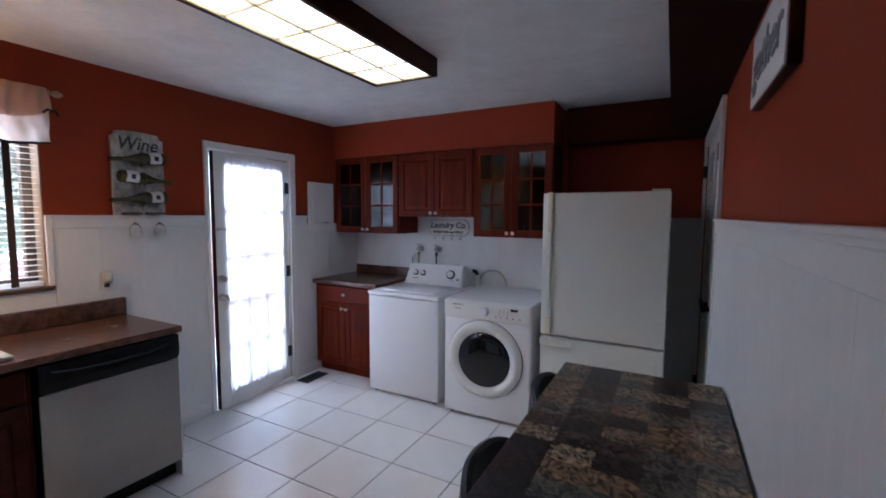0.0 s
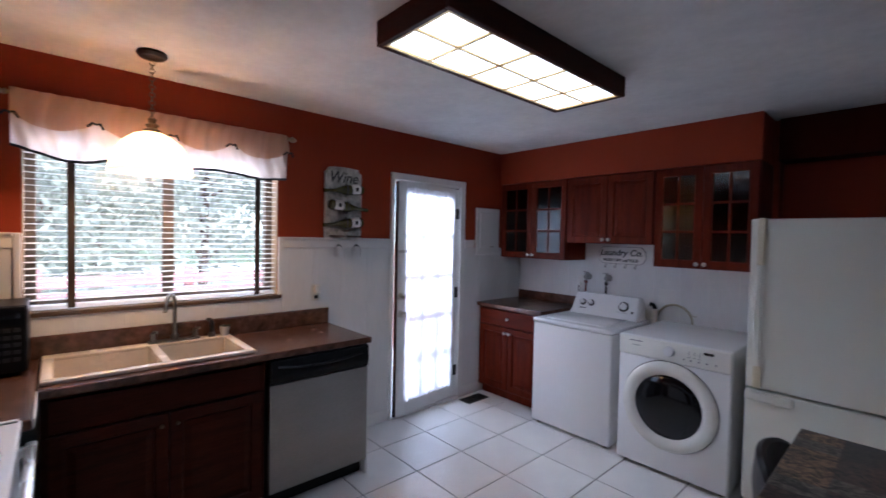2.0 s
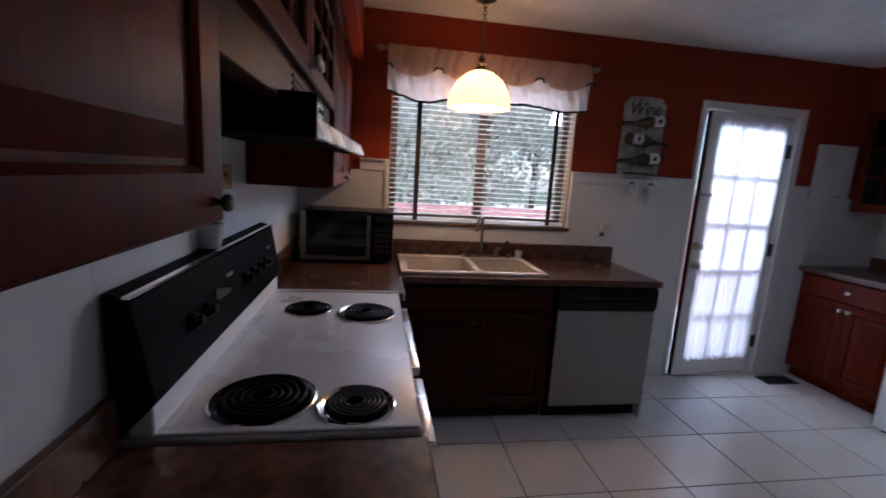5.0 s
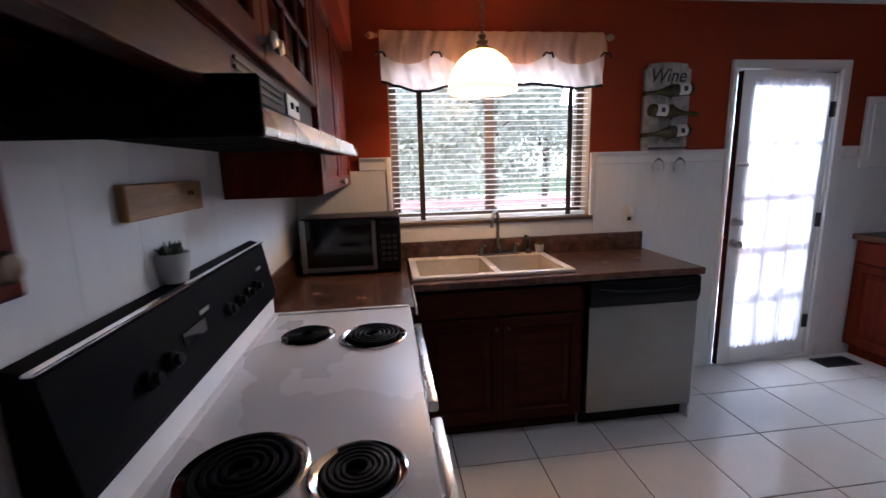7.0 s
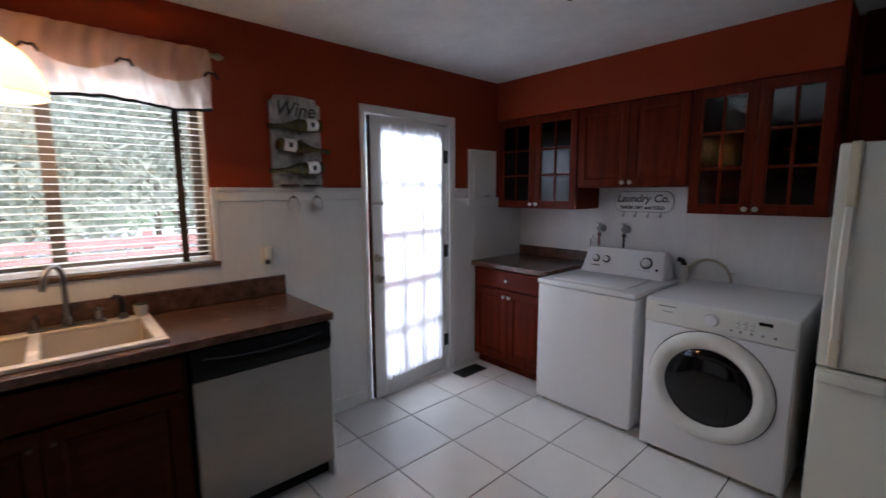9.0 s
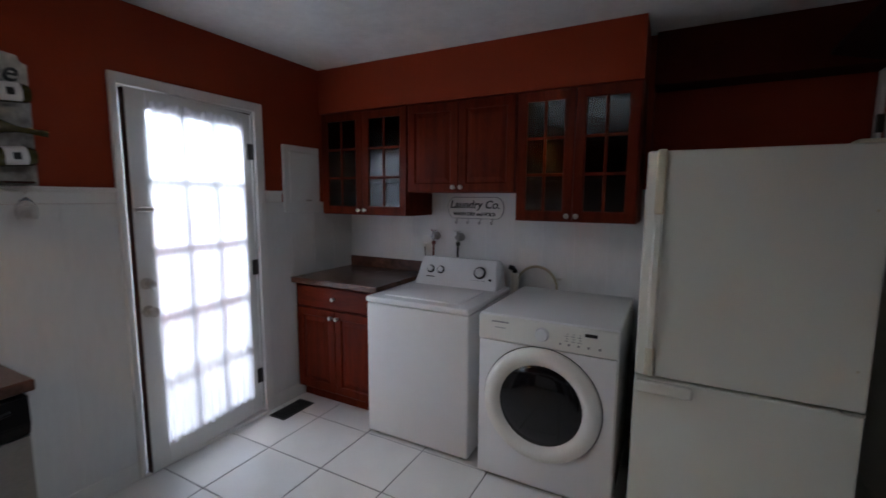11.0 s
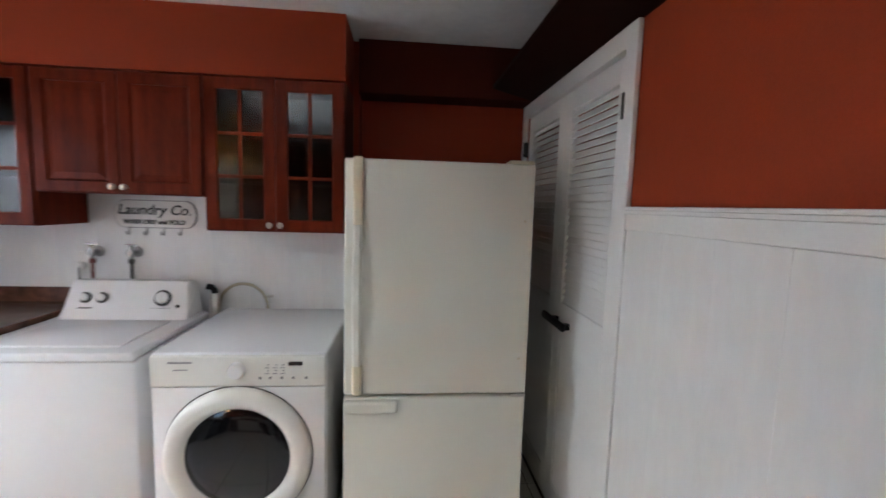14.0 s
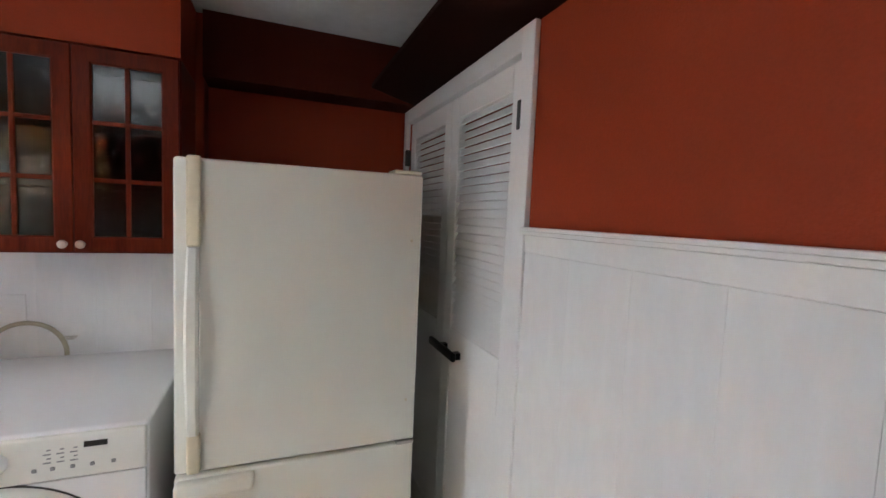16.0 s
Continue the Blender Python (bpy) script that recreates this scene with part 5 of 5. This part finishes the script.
for i, (x, hot) in enumerate(((-1.335, True), (-1.132, False))):
    v = thing("washer_valve", pose(x, YB - 0.013, 1.205), "chrome washing machine valve with a supply hose", "valve", "washer valves")
    b = lathe([(0.032, 0), (0.03, 0.006), (0.014, 0.010), (0.013, 0.05), (0.018, 0.055), (0.018, 0.07), (0.001, 0.072)], 22, pose(0, 0, 0, 90, 0, 0))
    cyl(b, (0, -0.055, -0.045), (0, -0.055, 0.04), 0.011, seg=14)
    part("valve_body", b, STEEL, v, "", True)
    part("valve_handle", bx(-0.03, 0.03, -0.062, -0.048, 0.040, 0.050, 0.004, 2), CHROME, v)
    part("coupling", cyl(bmesh.new(), (0, -0.055, -0.06), (0, -0.055, -0.035), 0.016, seg=10), REDM if hot else GRILLE, v)
    part("supply_hose", tube([(0, -0.055, -0.05), (0.0, -0.058, -0.12), (0.008, -0.07, -0.20), (0.01, -0.10, -0.27)], 0.009, 8), REDM if hot else GRILLE, v, "rubber supply hose", True)
ol = thing("wall_outlet", pose(-1.42, YB - 0.013, 1.145), "white wall outlet with a plug", "outlet")
part("cover_plate", bx(-0.035, 0.035, -0.006, 0, -0.057, 0.057, 0.003, 2), PAPER, ol)
part("plug", bx(-0.016, 0.016, -0.04, -0.006, -0.04, 0.0, 0.006, 2), PAPER, ol)
part("plug_cord", tube([(0, -0.035, -0.02), (0.006, -0.045, -0.07), (0.012, -0.05, -0.16), (0.02, -0.05, -0.26)], 0.005, 6), GRILLE, ol, "", True)
ap = thing("wall_access_cover", pose(-0.62, YB - 0.013, 1.09), "white square wall cover plate", "cover plate")
part("plate", bx(-0.065, 0.065, -0.005, 0, -0.06, 0.06, 0.002), TRIM, ap)
hs = thing("drain_hose", pose(0, 0, 0), "yellowed clear hose looped behind the dryer", "hose")
part("hose", tube([(-0.70, 4.50, 0.78), (-0.685, 4.49, 0.88)] + arc((-0.545, 4.50, 0.90), 0.135, 165, 20, 16) + [(-0.412, 4.505, 0.92), (-0.408, 4.50, 0.86), (-0.405, 4.50, 0.78)], 0.0095, 8), RUBBER, hs, "", True)
part("clip", bx(-0.43, -0.385, 4.50, YB - 0.013, 0.955, 0.963), NICKEL, hs)
dp = thing("standpipe", pose(-0.69, 4.47, 0), "ivory drain standpipe with a black hose end", "drain pipe")
part("pipe", cyl(bmesh.new(), (0, 0, 0), (0, 0, 0.985), 0.026, seg=20), PLASTIC, dp, "", True)
part("hose_end", tube([(0, 0, 0.94), (0, 0, 1.0), (-0.015, 0, 1.018), (-0.04, 0, 1.022)], 0.018, 10), BLACK, dp, "", True)

vt = thing("floor_vent", pose(-2.115, 3.58, 0.0), "dark metal floor register let into the tiles", "floor vent")
part("vent_frame", bx(0, 0.14, 0, 0.28, 0.0, 0.006, 0.002), GRILLE, vt)
for i in range(13):
    part("fin", bx(0.015, 0.125, 0.018 + i * 0.0195, 0.026 + i * 0.0195, 0.006, 0.0095), BLACK, vt)

gs = thing("gather_sign", pose(R, 2.105, 1.943, 0, 0, -90), "white wooden word sign in a dark box frame", "sign")
part("box_frame", bx(-0.218, 0.218, -0.024, 0.0, -0.102, 0.102, 0.003), DARKW, gs, "dark wooden box frame")
part("face_board", bx(-0.212, 0.212, -0.028, -0.024, -0.097, 0.097), PAPER, gs)
lettering("word", "gather", 0.14, pose(0, -0.029, 0.0), GREYINK, gs, shear=0.1)

pb = thing("wall_plank", pose(-0.64, Y0 + 0.0125, 1.405), "light pine plank mounted on the wall", "wall plank")
part("plank", bx(-0.18, 0.18, 0.0, 0.02, -0.038, 0.038, 0.003), PINE, pb)
for x in (-0.12, -0.10):
    part("knot", lathe([(0.008, 0), (0.007, 0.0012), (0.001, 0.0015)], 10, pose(x, 0.02, 0.008, -90, 0, 0)), DARKW, pb)
wd = thing("wall_decal", pose(0.24, Y0 + 0.0125, 1.22), "small dark lettered decal on the white boards", "decal")
for i in range(4):
    part("letter_bar", bx(-0.07 + 0.01 * (i % 2), 0.06 - 0.012 * (i % 3), 0.0, 0.0015, 0.06 - i * 0.04, 0.075 - i * 0.04), GREYINK, wd)

# ---- outside ----
setting("ground", bx(-60, W - 0.19, -40, 45, -0.6, -0.35), GRASS, "lawn behind the house", "ground")
setting("pavement_patio", bx(-26, W - 0.19, -9, 13, -0.349, -0.20), CONC, "pale concrete patio behind the house", "patio")
fen = thing("deck_railing", pose(-5.6, 0, -0.35), "red painted low board fence behind the window", "fence")
for i in range(4):
    part("board", bx(-0.012, 0.012, -4, 6.5, 0.70 + i * 0.18, 0.83 + i * 0.18), REDWOOD, fen)
for i in range(8):
    part("post", bx(-0.1, -0.012, -3.9 + i * 1.47, -3.8 + i * 1.47, 0, 1.45), REDWOOD, fen)


def tree(x, y, h, seed):
    rnd = random.Random(seed)
    t = thing("tree", pose(x, y, -0.36), "leafy green garden tree", "tree", "garden trees")
    b = tube([(0, 0, 0), (0.05, 0.04, h * 0.25), (-0.04, 0.08, h * 0.5), (0.02, 0, h * 0.75)], 0.11, 8)
    ends = []
    for i in range(9):
        a, l, z = i * 2.4, h * rnd.uniform(0.22, 0.36), h * rnd.uniform(0.2, 0.7)
        e = Vector((math.cos(a) * l, math.sin(a) * l, z + h * rnd.uniform(0.02, 0.25)))
        cyl(b, (0, 0, z), e, 0.045, 0.012, 6)
        ends += [e, e * 0.7 + Vector((0, 0, 0.3 * z))]
    part("trunk", b, BARK, t, "", True)
    verts, faces = [], []
    for i in range(6500):
        c = rnd.choice(ends) + Vector((rnd.gauss(0, 0.55), rnd.gauss(0, 0.55), rnd.gauss(0, 0.42)))
        u = Vector((rnd.uniform(-1, 1), rnd.uniform(-1, 1), rnd.uniform(-1, 1))).normalized()
        w_ = u.cross(Vector((rnd.uniform(-1, 1), rnd.uniform(-1, 1), 0.3))).normalized()
        l = rnd.uniform(0.05, 0.13)
        k = len(verts)
        verts += [c - u * l, c + w_ * l * 0.45, c + u * l, c - w_ * l * 0.45]
        faces.append((k, k + 1, k + 2, k + 3))
    me = bpy.data.meshes.new("crown")
    me.from_pydata([tuple(v) for v in verts], [], faces)
    me.materials.append(LEAF)
    o = new("crown", me)
    o.parent = t


for i, (x, y, h) in enumerate(((-9.0, 0.4, 4.4), (-11, 3.4, 5.6), (-10.5, -3.2, 5.2), (-14.5, 1.6, 7.0), (-15, -6.0, 7), (-13, 5.6, 6.5), (-18, 4.0, 8.0))):
    tree(x, y, h, 11 + i)

# ---- pieces of the floor and of the walls ----
PX, PY = 0.412, 0.412
xs = [-1.397 + PX * i for i in range(-3, 8)]
ys = [2.497 + PY * i for i in range(-7, 7)]
meshes = {}


def piece(name, key, make, mat, parent, at):
    if key not in meshes:
        bm = make()
        me = bpy.data.meshes.new(name)
        bmesh.ops.recalc_face_normals(bm, faces=bm.faces)
        bm.to_mesh(me)
        bm.free()
        me.materials.append(mat)
        meshes[key] = me
    o = new(name, meshes[key])
    o.parent, o.location = parent, at
    return o


g = 0.0032
for x in xs:
    for y in ys:
        x0, x1, y0, y1 = max(x + g, W), min(x + PX - g, R), max(y + g, Y0), min(y + PY - g, YA)
        if x1 - x0 < 0.02 or y1 - y0 < 0.02:
            continue
        w_, d_ = round(x1 - x0, 3), round(y1 - y0, 3)
        piece("floor_tile", ("t", w_, d_), lambda: bx(0, w_, 0, d_, -0.004, 0.0, 0.0012), TILE, floor, (x0, y0, 0))


bw_ = thing("brick_wall", pose(-4.7, 3.7, -0.2), "low sunlit red brick garden wall beyond the patio", "wall")
part("mortar_core", bx(-0.10, -0.004, 0, 2.58, 0, 1.575), CONC, bw_, "pale mortar")
for j in range(21):
    for i in range(12):
        piece("brick", ("k",), lambda: bx(-0.05, 0.006, 0, 0.205, 0, 0.065, 0.003), BRICK, bw_, (0, i * 0.215 + (0.06 if j % 2 else 0.0) - 0.03, j * 0.075 + 0.005))


def boards(parent, axis, face, sign, spans, step=0.205):
    """Wainscot boards side by side; spans: from, to, foot, head."""
    for a0, a1, z0, z1 in spans:
        n = max(1, round((a1 - a0) / step))
        w_ = (a1 - a0) / n
        for i in range(n):
            key = ("b", axis, sign, round(w_, 4), round(z1 - z0, 4))
            if axis == 'y':
                make = lambda: bx(min(0, sign * 0.012), max(0, sign * 0.012), 0.0002, w_ - 0.0002, 0, z1 - z0, 0.0006)
                at = (face, a0 + w_ * i, z0)
            else:
                make = lambda: bx(0.0002, w_ - 0.0002, min(0, sign * 0.012), max(0, sign * 0.012), 0, z1 - z0, 0.0006)
                at = (a0 + w_ * i, face, z0)
            piece("wainscot_board", key, make, PANELW, parent, at)


zr_ = RAIL - 0.076
boards(wall_window, 'y', W, 1, [(Y0 + 0.013, WY0 - 0.031, 0, zr_), (WY0 - 0.03, WY1 + 0.03, 0, WZ0 - 0.0225), (WY1 + 0.031, DY0 - 0.018, 0, zr_), (DY1 + 0.056, YB - 0.013, 0, zr_)])
boards(wall_laundry, 'x', YB, -1, [(W, 0.10, 0, 1.55)], 0.2)
boards(wall_table, 'y', R, -1, [(Y0, CY0 - 0.071, 0, zr_)], 0.21)
boards(wall_range, 'x', Y0, 1, [(W + 0.013, R - 0.013, 0, 1.56)], 0.2)
boards(wall_laundry, 'x', YA, -1, [(0.11, R - 0.001, 0, 1.53)], 0.2)
